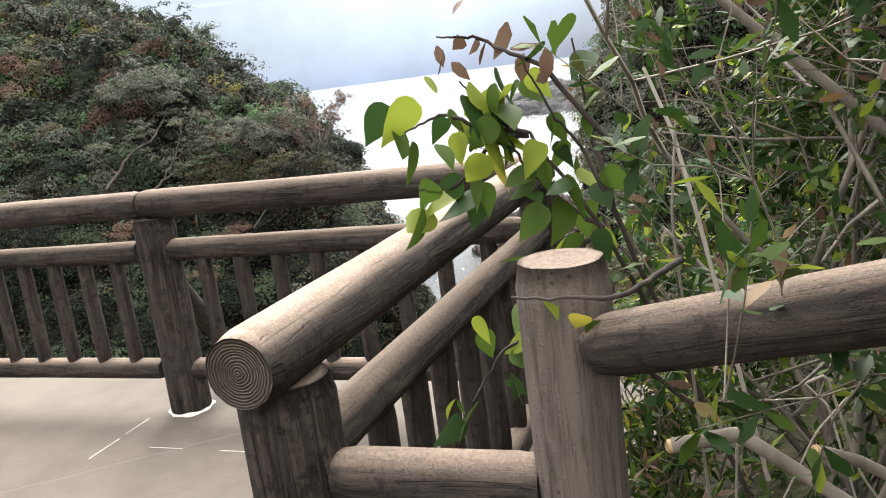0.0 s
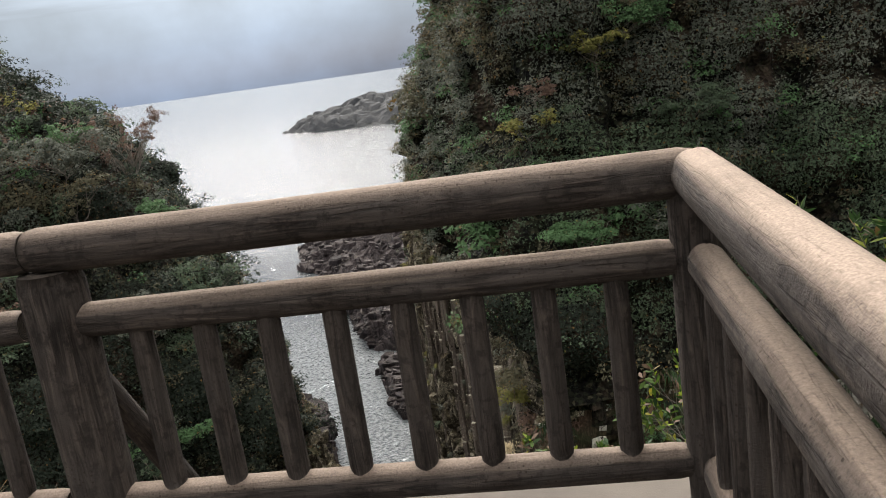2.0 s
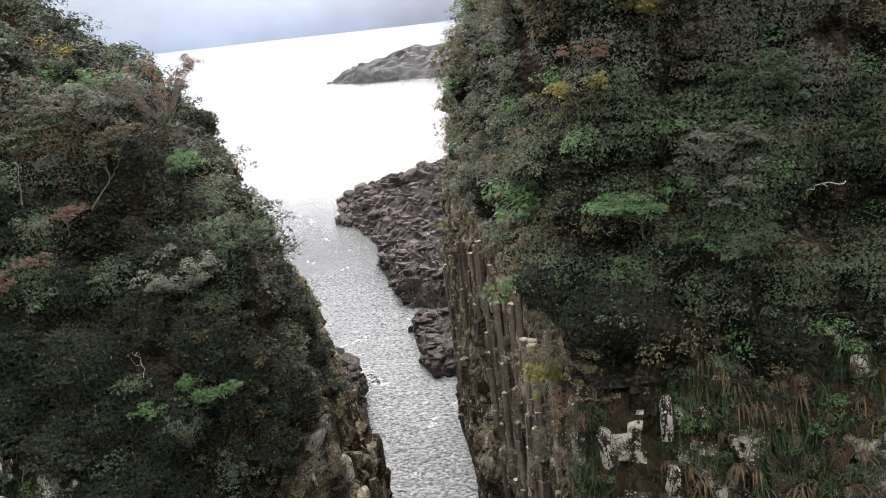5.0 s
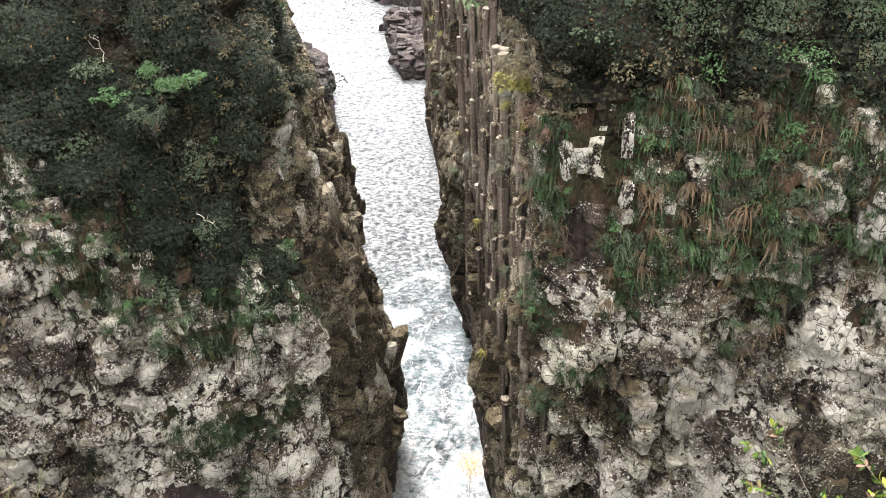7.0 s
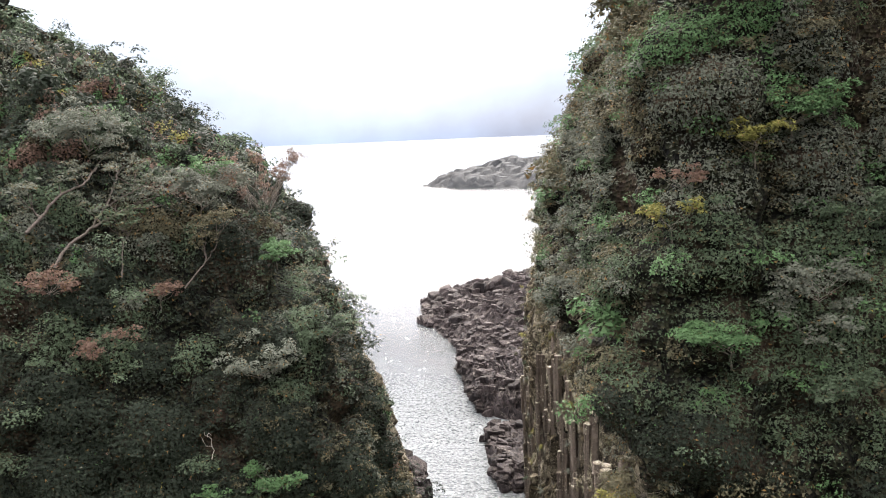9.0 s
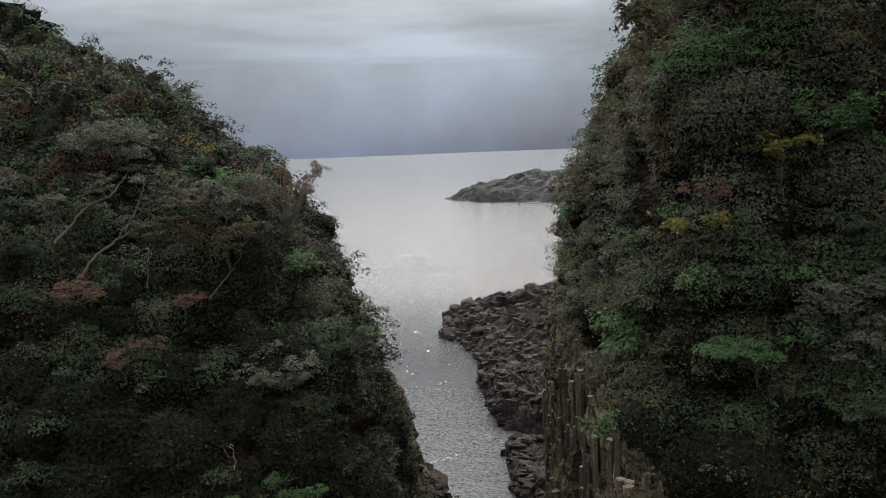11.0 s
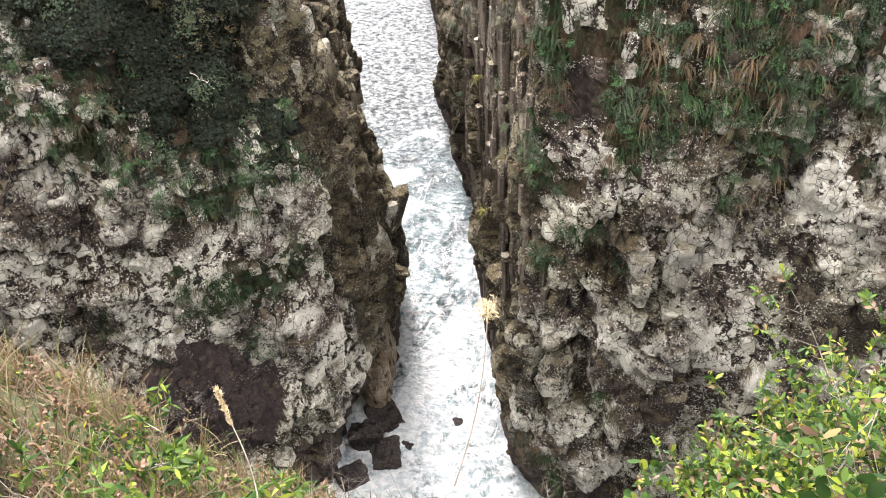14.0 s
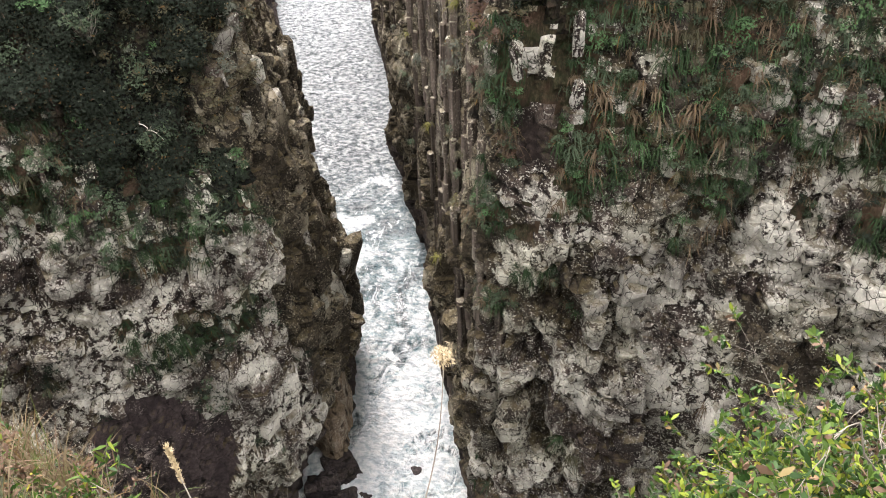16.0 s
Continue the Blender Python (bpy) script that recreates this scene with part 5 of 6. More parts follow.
def tubes(name, lines, mat, sides=5):
    """Twigs: each line is points with radii; all in one mesh."""
    V, F, base = [], [], 0
    for pts, radii in lines:
        pts = np.asarray(pts, float)
        t = np.gradient(pts, axis=0)
        t /= np.maximum(np.linalg.norm(t, axis=1, keepdims=True), 1e-9)
        ref = np.where(np.abs(t[:, 2:3]) > 0.9, [[1.0, 0, 0]], [[0, 0, 1.0]])
        u = np.cross(t, ref)
        u /= np.maximum(np.linalg.norm(u, axis=1, keepdims=True), 1e-9)
        v = np.cross(t, u)
        a = np.linspace(0, 2 * np.pi, sides, endpoint=False)
        ring = pts[:, None, :] + np.asarray(radii)[:, None, None] * (np.cos(a)[None, :, None] * u[:, None, :] + np.sin(a)[None, :, None] * v[:, None, :])
        V.append(ring.reshape(-1, 3))
        m = len(pts)
        i = np.arange((m - 1) * sides)
        r, c = i // sides, i % sides
        n = (c + 1) % sides
        F.append(base + np.stack([r * sides + c, r * sides + n, (r + 1) * sides + n, (r + 1) * sides + c], 1))
        base += m * sides
    return raw_mesh(name, np.concatenate(V), np.concatenate(F), [mat], smooth=True)


def grow(rng, base, way, length, r, depth, spread=0.6, lift=0.15, out=None):
    """A wandering stem with side shoots. Fills out with (points, radii, depth)."""
    out = [] if out is None else out
    n = 7 if depth > 1 else 4
    pts, d = [np.array(base, float)], np.array(way, float) / np.linalg.norm(way)
    for _ in range(n - 1):
        d = d + rng.normal(0, 0.16, 3) + [0, 0, lift * 0.2]
        d /= np.linalg.norm(d)
        pts.append(pts[-1] + d * length / (n - 1))
    out.append((np.array(pts), np.linspace(r, r * 0.45, n), depth))
    if depth > 0:
        for _ in range(int(rng.integers(3, 6))):
            k = int(rng.integers(2, n))
            w = d + rng.normal(0, spread, 3) + [0, 0, lift]
            grow(rng, pts[k], w, length * rng.uniform(0.45, 0.75), r * 0.5, depth - 1, spread, lift, out)
    return out


def shrub(name, label, base, height, stems, leaf, size, mats, weights, seed, keep_right=None, per=10, depth=2, droop=0.0, lean=(0, 0, 1), spread=0.6, bark=None, r=0.010, cluster=True, category="shrub", group=""):
    rng = np.random.default_rng(seed)
    ob = thing(name, label, category, group, at=base)
    lines = []
    for _ in range(stems):
        way = np.array(lean) + rng.normal(0, 0.35, 3) * [1, 1, 0.2]
        lines += grow(rng, rng.normal(0, 0.06, 3) * [1, 1, 0], way, height * rng.uniform(0.45, 0.7), r, depth, spread)
    if keep_right is not None:      # cut back along the path
        lines = [q for q in lines if (q[0][:, 0] + base[0]).min() > keep_right]
    tagged(part("branch_work", tubes("branch_work", [(p, q) for p, q, _ in lines], bark or BARK, 3), ob), kind="stuff")
    P, W = [], []
    for pts, _, d in lines:
        if d > 0:
            continue
        tip = pts[-1] - pts[-2]
        tip /= np.linalg.norm(tip)
        for _ in range(per):
            f = rng.uniform(0.25, 1.0) ** (0.5 if cluster else 1.0) * (len(pts) - 1.001)
            k = int(f)
            P.append(pts[k] + (pts[k + 1] - pts[k]) * (f - k))
            W.append(tip * 0.5 + rng.normal(0, 0.65, 3))
    pick = rng.choice(len(mats), len(P), p=np.array(weights) / sum(weights))
    tagged(part("foliage", leaves_mesh("foliage", leaf, np.array(P), np.array(W), size, mats, pick, rng, droop), ob), kind="stuff")
    return ob


N_DARK = leaf_material("shrub_dark_leaves", (0.013, 0.034, 0.008), (0.036, 0.074, 0.018), dry_share=0.03, rough=0.55, spec=0.15, through=0.3)
N_GREEN = leaf_material("shrub_green_leaves", (0.036, 0.070, 0.010), (0.080, 0.132, 0.022), dry_share=0.02, rough=0.55, spec=0.15, through=0.35)
N_LIME = leaf_material("shrub_lime_leaves", (0.13, 0.185, 0.020), (0.26, 0.30, 0.042), dry_share=0.02, rough=0.55, spec=0.15, through=0.45)
N_YELLOW = leaf_material("yellow_leaves", (0.252, 0.231, 0.028), (0.35, 0.294, 0.042), dry_share=0.05, rough=0.5, through=0.4)
N_BROWN = leaf_material("dried_leaves", (0.075, 0.044, 0.028), (0.17, 0.105, 0.066), dry_share=0.1, rough=0.7, through=0.2)
STRAW = leaf_material("dry_straw", (0.12, 0.09, 0.05), (0.235, 0.185, 0.11), dry_share=0.1, rough=0.7, through=0.25)
GRASS = leaf_material("grass_blades", (0.045, 0.068, 0.016), (0.11, 0.14, 0.036), dry_share=0.15, rough=0.55, through=0.35)
PLUME = leaf_material("cream_plume", (0.34, 0.27, 0.16), (0.60, 0.50, 0.34), dry_share=0.02, rough=0.8, through=0.3)
NEAR = [N_DARK, N_GREEN, N_LIME, N_YELLOW, N_BROWN]


def on_bank(x, y):
    return (x, y, float(slope_height(np.array([x]), np.array([y]))[0]) - 0.03)


bank_rng = random.Random(4)
# evergreen shrubs with small spoon-shaped leaves, in front of the fence
for x, y, h, seed in ((0.28, 4.5, 0.7, 1), (0.5, 4.35, 0.85, 2), (0.74, 4.5, 0.95, 3), (0.95, 4.3, 0.95, 4), (0.45, 4.85, 0.85, 5), (0.88, 4.95, 1.1, 6), (0.62, 4.0, 0.7, 7), (1.15, 4.7, 1.05, 8), (0.28, 4.05, 0.55, 9), (0.75, 5.3, 1.0, 10)):
    x += 0.16
    h *= 0.78 + 0.45 * min(1, max(0, (x - 0.45) / 0.5))
    shrub("evergreen_shrub", "sunlit evergreen shrub with small spoon-shaped leaves on the bank", on_bank(x, y), h, 11, "spoon", 0.047, NEAR, [34, 34, 18, 1, 13], 400 + seed, per=23, spread=0.75, group="shrubs below the fence")
# broad round leaves of a creeper
for x, y, h, seed in ((0.22, 4.35, 0.65, 1), (0.32, 4.2, 0.6, 2), (0.0, 4.15, 0.5, 3), (-0.3, 4.2, 0.42, 4), (-0.45, 4.3, 0.36, 5), (0.5, 3.95, 0.6, 6)):
    shrub("creeper", "creeper with broad round lime-green leaves on the bank", on_bank(x, y), h, 5, "round", 0.05, NEAR, [30, 52, 16, 1, 1], 430 + seed, per=5, depth=2, category="climber", group="creepers below the fence")
# low mixed growth over the rest of the bank
for k in range(135):
    x, y = bank_rng.uniform(-4.0, 1.3), bank_rng.uniform(3.5, 5.6)
    h = bank_rng.uniform(0.10, 0.20) + 0.16 * min(1.2, max(0, abs(x + 0.8) - 0.9))
    shrub("low_plant", "low leafy weed among dry stalks on the bank", on_bank(x, y), h, 6, bank_rng.choice(["spoon", "spoon", "lance", "oval"]), bank_rng.uniform(0.03, 0.045), NEAR, [34, 28, 8, 2, 28] if x > -1.4 else [16, 10, 1, 1, 72], 460 + k, per=14, depth=1, r=0.004, category="weed", group="weeds on the bank")
for k in range(5):
    x, y = bank_rng.uniform(-3.0, -1.9), bank_rng.uniform(4.0, 5.2)
    shrub("low_plant", "bushy green weed among dry stalks on the bank", on_bank(x, y), bank_rng.uniform(0.25, 0.42), 7, bank_rng.choice(["spoon", "lance"]), 0.042, NEAR, [36, 32, 8, 1, 23], 440 + k, per=16, depth=1, r=0.004, category="weed", group="weeds on the bank")
for k in range(9):
    x, y = -1.8 - 0.13 * k + bank_rng.uniform(-0.2, 0.2), bank_rng.uniform(3.8, 4.8)
    shrub("rosette_plant", "seedling with whorls of narrow green leaves on the bank", on_bank(x, y), 0.6, 3, "lance", 0.08, NEAR, [30, 50, 17, 1, 2], 520 + k, per=14, depth=1, r=0.006, category="weed", group="seedlings on the bank")


for k, (x, y, h) in enumerate(((-0.12, 3.15, 0.62), (0.08, 3.2, 0.75), (0.28, 3.1, 0.8), (0.02, 3.4, 0.7))):
    shrub("low_shrub", "sunlit leafy shrub close behind the corner of the fence", on_bank(x, y), h, 6, "spoon", 0.04, NEAR, [26, 34, 20, 3, 17], 740 + k, per=14, depth=2, r=0.006, group="shrubs below the fence")


def grass_clump(base, count, length, mats, weights, seed, name="grass_tuft", label="tuft of dry straw-coloured grass on the bank", droop=1.0):
    rng = np.random.default_rng(seed)
    T = np.linspace(0, 1, 6)
    a = rng.uniform(0, 2 * np.pi, count)
    L = length * rng.uniform(0.5, 1.2, count)
    out = rng.uniform(0.15, 0.75, count)
    P0 = rng.normal(0, 0.07, (count, 3)) * [1, 1, 0]
    d = np.stack([np.cos(a), np.sin(a), np.zeros(count)], 1)
    C = P0[:, None, :] + L[:, None, None] * (d[:, None, :] * (out[:, None] * T[None] ** 1.5)[:, :, None] + np.array([0, 0, 1]) * (T[None] * (1 - droop * 0.55 * out[:, None] * T[None]))[:, :, None])
    w = 0.0045 * (1 - T ** 2 * 0.9)
    side = np.stack([-np.sin(a), np.cos(a), np.zeros(count)], 1)
    V = np.stack([C - side[:, None, :] * w[None, :, None], C + side[:, None, :] * w[None, :, None]], 2)
    i = np.arange(5)
    F = np.stack([2 * i, 2 * i + 1, 2 * i + 3, 2 * i + 2], 1)
    F = (F[None] + (np.arange(count) * 12)[:, None, None]).reshape(-1, 4)
    pick = np.repeat(rng.choice(len(mats), count, p=np.array(weights) / sum(weights)), 5)
    ob = new(name, raw_mesh(name, V.reshape(-1, 3), F, mats, pick, smooth=True))
    ob.location = base
    return tagged(ob, label, "grass", "grass on the bank", "stuff")


for k in range(150):
    x = bank_rng.uniform(-4.0, 0.0) if k < 132 else bank_rng.uniform(0.0, 1.3)
    y = bank_rng.uniform(3.5, 5.4)
    grass_clump(on_bank(x, y), 70, 0.20 + 0.12 * max(0, abs(x + 0.8) - 0.6), [STRAW, GRASS, N_BROWN], [55, 27, 18], 560 + k)


def bare_bush(base, height, seed):
    rng = np.random.default_rng(seed)
    lines = []
    for _ in range(3):
        lines += grow(rng, rng.normal(0, 0.05, 3) * [1, 1, 0], np.array([0, 0, 1]) + rng.normal(0, 0.4, 3) * [1, 1, 0.2], height * 0.55, 0.0035, 2, 0.9, 0.05)
    ob = thing("bare_bush", "leafless thorny bush with pale twigs on the bank", "bush", "bare bushes on the bank", at=base)
    part("branch_work", tubes("branch_work", [(p, r) for p, r, _ in lines], BARK, 4), ob)


for k, (x, y) in enumerate(((-1.15, 3.9), (-0.85, 4.15), (-1.45, 4.2), (-1.75, 3.9), (-0.35, 4.35), (-0.6, 4.6), (-1.3, 4.5), (-0.95, 3.7), (-0.1, 3.9), (-1.6, 4.55), (-0.75, 3.85))):
    bare_bush(on_bank(x, y), 0.72, 600 + k)


def reed(foot, head, tall, plume, seed, label):
    """A dry grass stalk with a plume at its head."""
    rng = np.random.default_rng(seed)
    foot, head = np.array(foot, float), np.array(head, float)
    ob = thing("reed_stalk", label, "reed", "reeds on the bank", at=tuple(foot))
    t = np.linspace(0, 1, 10)[:, None]
    line = (head - foot) * t + np.array([0.03, 0.02, 0]) * np.sin(t * np.pi)
    part("stalk", tubes("stalk", [(line, np.linspace(0.004, 0.0018, 10))], GREY_WOOD), ob)
    n = 420
    tip = line[-1]
    P = tip + np.array([0, 0, 1.0]) * rng.uniform(-0.2, 0.9, (n, 1)) * tall + rng.normal(0, plume * 0.42, (n, 3)) * [1, 1, 0.2]
    W = np.array([0, 0, 0.9]) + rng.normal(0, 0.45 if plume > 0.02 else 0.15, (n, 3))
    tagged(part("plume", leaves_mesh("plume", "lance", P, W, 0.016, [PLUME], np.zeros(n, int), rng, 0.0), ob), "feathery straw-coloured plume", kind="stuff")


reed((-0.95, 4.30, -1.75), (-0.83, 4.54, -0.90), 0.06, 0.045, 640, "thin reed with a fluffy pale seed head")
reed((-1.62, 3.85, -1.6), (-1.67, 4.05, -1.00), 0.20, 0.008, 641, "dry reed with a slim upright spike")


# ---- thicket beside the path ----
THICKET = "thicket beside the path"
for k, (x, y, z, h, r, leaf) in enumerate(((1.25, 1.25, 0.1, 2.3, 0.50, "spoon"), (1.85, 0.9, 0.2, 2.4, 0.75, "spoon"), (1.6, 1.9, 0.15, 2.1, 0.6, "spoon"), (2.3, 1.5, 0.3, 2.6, 0.8, "spoon"),
                                                 (1.0, 1.7, 0.05, 1.9, 0.42, "spoon"), (2.6, 0.7, 0.4, 2.6, 0.9, "spoon"), (1.45, 0.55, 0.1, 2.3, 0.72, "spoon"))):
    shrub("thicket_shrub", "tangled dark evergreen shrub with grey limbs beside the path", (x, y, z), h, 6, leaf, 0.050, NEAR, [58, 26, 8, 1, 7],
          700 + k, keep_right=r, per=14, depth=3, r=0.014, spread=0.7, group=THICKET)
for k, (x, y, h) in enumerate(((0.55, 1.65, 0.85), (0.72, 2.15, 1.0), (0.5, 1.15, 0.6), (0.95, 2.5, 0.9))):
    shrub("low_shrub", "low glossy shrub beside the corner of the fence", (x, y, -0.08), h, 7, "lance", 0.055, NEAR, [36, 36, 18, 2, 8], 720 + k, keep_right=0.2, per=12, depth=2, r=0.008, group=THICKET)
shrub("brown_shrub", "shrub with broad drying brown leaves beside the path", (1.0, 1.0, 0.05), 2.5, 5, "spoon", 0.042, NEAR, [22, 10, 2, 1, 65], 730, keep_right=0.4, per=8, depth=2, r=0.014, group=THICKET)


def vine():
    """A shoot with large drooping heart-shaped leaves that hangs over the side rail."""
    rng = np.random.default_rng(77)
    ob = thing("vine_shoot", "young shoot with large drooping heart-shaped green leaves over the rail", "climber", at=(0.95, 0.75, 0.05))
    o = np.array([0.95, 0.75, 0.05])

    def run(*pts, moved=True):
        p = np.array(pts, float)
        if moved:       # the whole shoot leans towards the path; its root stays
            p = np.where(p[:, 2:] > 0.3, np.array([0.080, -0.176, 0.262]) + 0.8 * p, p)
        t = np.linspace(0, len(p) - 1, 6 * len(p))
        return np.stack([np.interp(t, np.arange(len(p)), p[:, k]) for k in range(3)], 1) + rng.normal(0, 0.0015, (6 * len(p), 3))

    fork = (0.561, 0.999, 1.107)
    stems = [run((0.95, 0.75, 0.05), (0.770, 1.131, 0.561), fork, (0.396, 1.018, 1.345), (0.286, 1.018, 1.401), (0.250, 0.999, 1.492)),
             run((0.770, 1.131, 0.561), (0.598, 0.999, 1.125), (0.524, 1.036, 1.291), (0.451, 1.036, 1.401), (0.396, 1.018, 1.529)),
             run(fork, (0.471, 1.009, 1.173), (0.377, 1.018, 1.272), (0.335, 1.009, 1.377)),
             run((0.396, 1.018, 1.345), (0.304, 1.018, 1.328), (0.213, 0.982, 1.235), (0.120, 0.963, 1.235)),
             run((0.396, 1.018, 1.345), (0.281, 0.995, 1.377), (0.199, 0.982, 1.417), (0.103, 0.963, 1.382)),
             run((0.598, 0.999, 1.125), (0.546, 1.036, 1.322), (0.524, 1.036, 1.553)),
             run((0.770, 1.131, 0.561), (0.471, 0.968, 0.901), (0.304, 0.908, 0.833), (0.230, 0.852, 0.721)),
             run(fork, (0.471, 0.968, 1.037), (0.376, 0.941, 0.996)),
             run((0.68, 0.45, 1.12), (0.62, 0.20, 1.135), (0.47, 0.16, 1.15), moved=False),
             run((0.60, 0.99, 1.30), (0.46, 0.97, 1.50), (0.30, 1.0, 1.585), (0.20, 1.02, 1.60))]
    for p in stems:
        part("stem", tubes("stem", [(p - o, np.linspace(0.0065, 0.0018, len(p)))], DARK_BARK), ob)
    for p, first, n, size in zip(stems, (0.5, 0.5, 0.2, 0.1, 0.2, 0.3, 0.35, 0.2, 0.5, 0.4), (17, 9, 12, 13, 13, 8, 17, 14, 4, 12), (0.085, 0.072, 0.085, 0.085, 0.085, 0.07, 0.072, 0.085, 0.042, 0.062)):
        for f in np.linspace(first, 1.0, n):
            q = p[min(int(f * len(p)), len(p) - 1)]
            q = q + rng.normal(0, 0.04, 3) * [1, 1, 0.8] - [0, 0, 0.01]
            way = rng.normal(0, 0.7, 3) * [1, 0.9, 0.4] + [-0.1, -0.2, -0.45]
            pick = rng.choice(len(NEAR), 1, p=[0.20, 0.50, 0.28, 0.02, 0.0])
            if size == 0.062:        # the dry shoot at the top
                pick = np.array([4])
            me = leaves_mesh("leaf", "oval" if size == 0.062 else "heart", (q - o)[None], way[None], size, NEAR, pick, rng, 0.5, 1.3)
            part("leaf", me, ob)


DARK_BARK = bark_material("dark_bark", (0.018, 0.014, 0.013), (0.075, 0.06, 0.052))
vine()


def cut_branch(points, r, label):
    """A sawn-off limb lying over the growth, pale where it was cut."""
    p = np.array(points, float)
    t = np.linspace(0, len(p) - 1, 7 * len(p))
    q = np.stack([np.interp(t, np.arange(len(p)), p[:, k]) for k in range(3)], 1)
    ob = thing("cut_branch", label, "branch", at=tuple(p[0]))
    part("limb", tubes("limb", [(q - p[0], np.linspace(r, r * 0.8, len(q)))], BARK, 10), ob)
    d = Vector(q[1] - q[0]).normalized()
    m = d.to_track_quat("Z", "Y").to_matrix().to_4x4()
    me = log_mesh(0.006, r * 0.97, 9, sides=14)
    me.materials.clear()
    me.materials.append(CUT)
    me.materials.append(CUT)
    m.translation = -d * 0.0055
    part("cut_face", me, ob, "fresh pale sawn wood", m)


CUT = Mat("fresh_cut_wood", 0.7)
CUT = CUT.done(CUT.ramp(CUT.noise(40, 4), (0.3, (0.42, 0.27, 0.13)), (0.7, (0.62, 0.45, 0.26))))
cut_branch([(0.66, 0.30, 0.86), (0.76, 0.33, 0.87), (0.92, 0.30, 0.77), (1.20, 0.28, 0.55)], 0.0125, "sawn-off grey branch with a pale cut end")
cut_branch([(0.87, 0.30, 0.86), (0.93, 0.33, 0.83), (1.05, 0.38, 0.74), (1.3, 0.42, 0.5)], 0.010, "sawn-off grey branch with a pale cut end")


# ---- single trees, boulders and tufts on the cliffs ----
def cliff_tree(base, out, radius, tall, mat, seed, label, bare=False, name="tree", group="trees on the cliffs"):
    """A small tree that leans out of the cliff: trunk, limbs, and a crown of leaf clumps on each limb."""
    rng = np.random.default_rng(seed)
    ob = thing(name, label, "tree", group, at=tuple(base))
    lean = np.array([out[0], out[1], 0.0]) * 0.5
    n = 8
    t = np.linspace(0, 1, n)[:, None]
    trunk = lean * tall * t ** 1.3 + np.array([0, 0, tall * 0.7]) * t + rng.normal(0, 0.05 * tall, (n, 3)) * t
    trunk[0] -= lean * 0.4 + [0, 0, 0.3]
    part("trunk", tubes("trunk", [(trunk, np.linspace(0.036, 0.018, n) * tall ** 0.7)], BARK, 7), ob)
    tips = []
    for k in range(11 if not bare else 34):
        s = trunk[int(rng.integers(n // 2, n))]
        a = rng.uniform(0, 2 * np.pi)
        d = np.array([np.cos(a), np.sin(a), rng.uniform(0.1, 0.7) + (0.8 if bare else 0)]) * radius * rng.uniform(0.5, 0.95)
        m = 6
        tt = np.linspace(0, 1, m)[:, None]
        limb = s + d * tt + rng.normal(0, 0.06 * radius, (m, 3)) * tt + np.array([0, 0, 0.15 * radius]) * tt ** 2
        part("limb", tubes("limb", [(limb, np.linspace(0.016, 0.006, m) * tall ** 0.7)], BARK, 5), ob)
        tips.append(limb[-1])
    tips = np.array(tips)
    r = np.full(len(tips), radius * (0.46 if not bare else 0.20)) * rng.uniform(0.8, 1.25, len(tips))
    away = np.linalg.norm(np.array(base) - [-0.5, 2.6, 1.5])
    V, F, own = leaf_cloud(tips, np.tile([0, 0, 1.0], (len(tips), 1)), r, 0.115 if not bare else 0.08, 260 if not bare else 560, rng, coarse=np.full(len(tips), max(0.8, away / 66)), dome=0.5 if not bare else 0.8)
    part("crown", raw_mesh("crown", V, F, FOLIAGE, np.full(len(F), mat)), ob)


LOOK_W, LOOK_E = (0.5, -0.85), (-0.15, -0.95)
for k, (base, r, h, mat, label) in enumerate((
        ((1.3, 45.9, -10.6), 2.0, 3.0, 2, "bright green broad-leaved tree leaning out of the cliff"),
        ((5.4, 47.1, -8.2), 1.9, 3.0, 4, "pale grey-green tree leaning out of the cliff"),
        ((5.9, 46.3, -12.6), 1.8, 2.6, 1, "fresh green tree leaning out of the cliff"),
        ((-2.6, 47.0, -20.5), 2.0, 2.2, 6, "yellowing shrubby tree at the edge of the columns"),
        ((-1.5, 46.4, -4.4), 1.3, 2.2, 6, "yellow-leaved small tree on the cliff"),
        ((-1.0, 46.7, -2.3), 0.9, 1.9, 5, "rusty brown small tree on the cliff"),
        ((-1.6, 73.4, 8.0), 2.0, 2.6, 5, "rusty brown tree high on the cliff"),
        ((4.2, 48.8, 0.2), 1.8, 3.0, 2, "bright green tree high on the cliff"),
        ((-9.0, 71.7, -13.0), 2.2, 3.0, 4, "grey-green tree over the columns"),
        ((-2.9, 46.8, -18.6), 1.7, 2.2, 3, "olive shrubby tree at the edge of the columns"),
        ((-1.9, 46.6, -21.6), 1.5, 2.0, 5, "rusty shrubby tree at the edge of the columns"),
        ((4.9, 46.6, -9.9), 1.7, 2.6, 4, "pale grey-green tree leaning out of the cliff"),
        ((2.4, 47.4, -0.8), 1.3, 2.6, 6, "yellow-green small tree on the cliff"),
        ((7.3, 48.7, -5.0), 1.7, 2.8, 1, "fresh green tree leaning out of the cliff"))):
    cliff_tree((base[0] - 0.2, base[1] - 1.4, base[2] + 0.3), LOOK_E, r * 1.15, h * 0.5, mat, 800 + k, label)
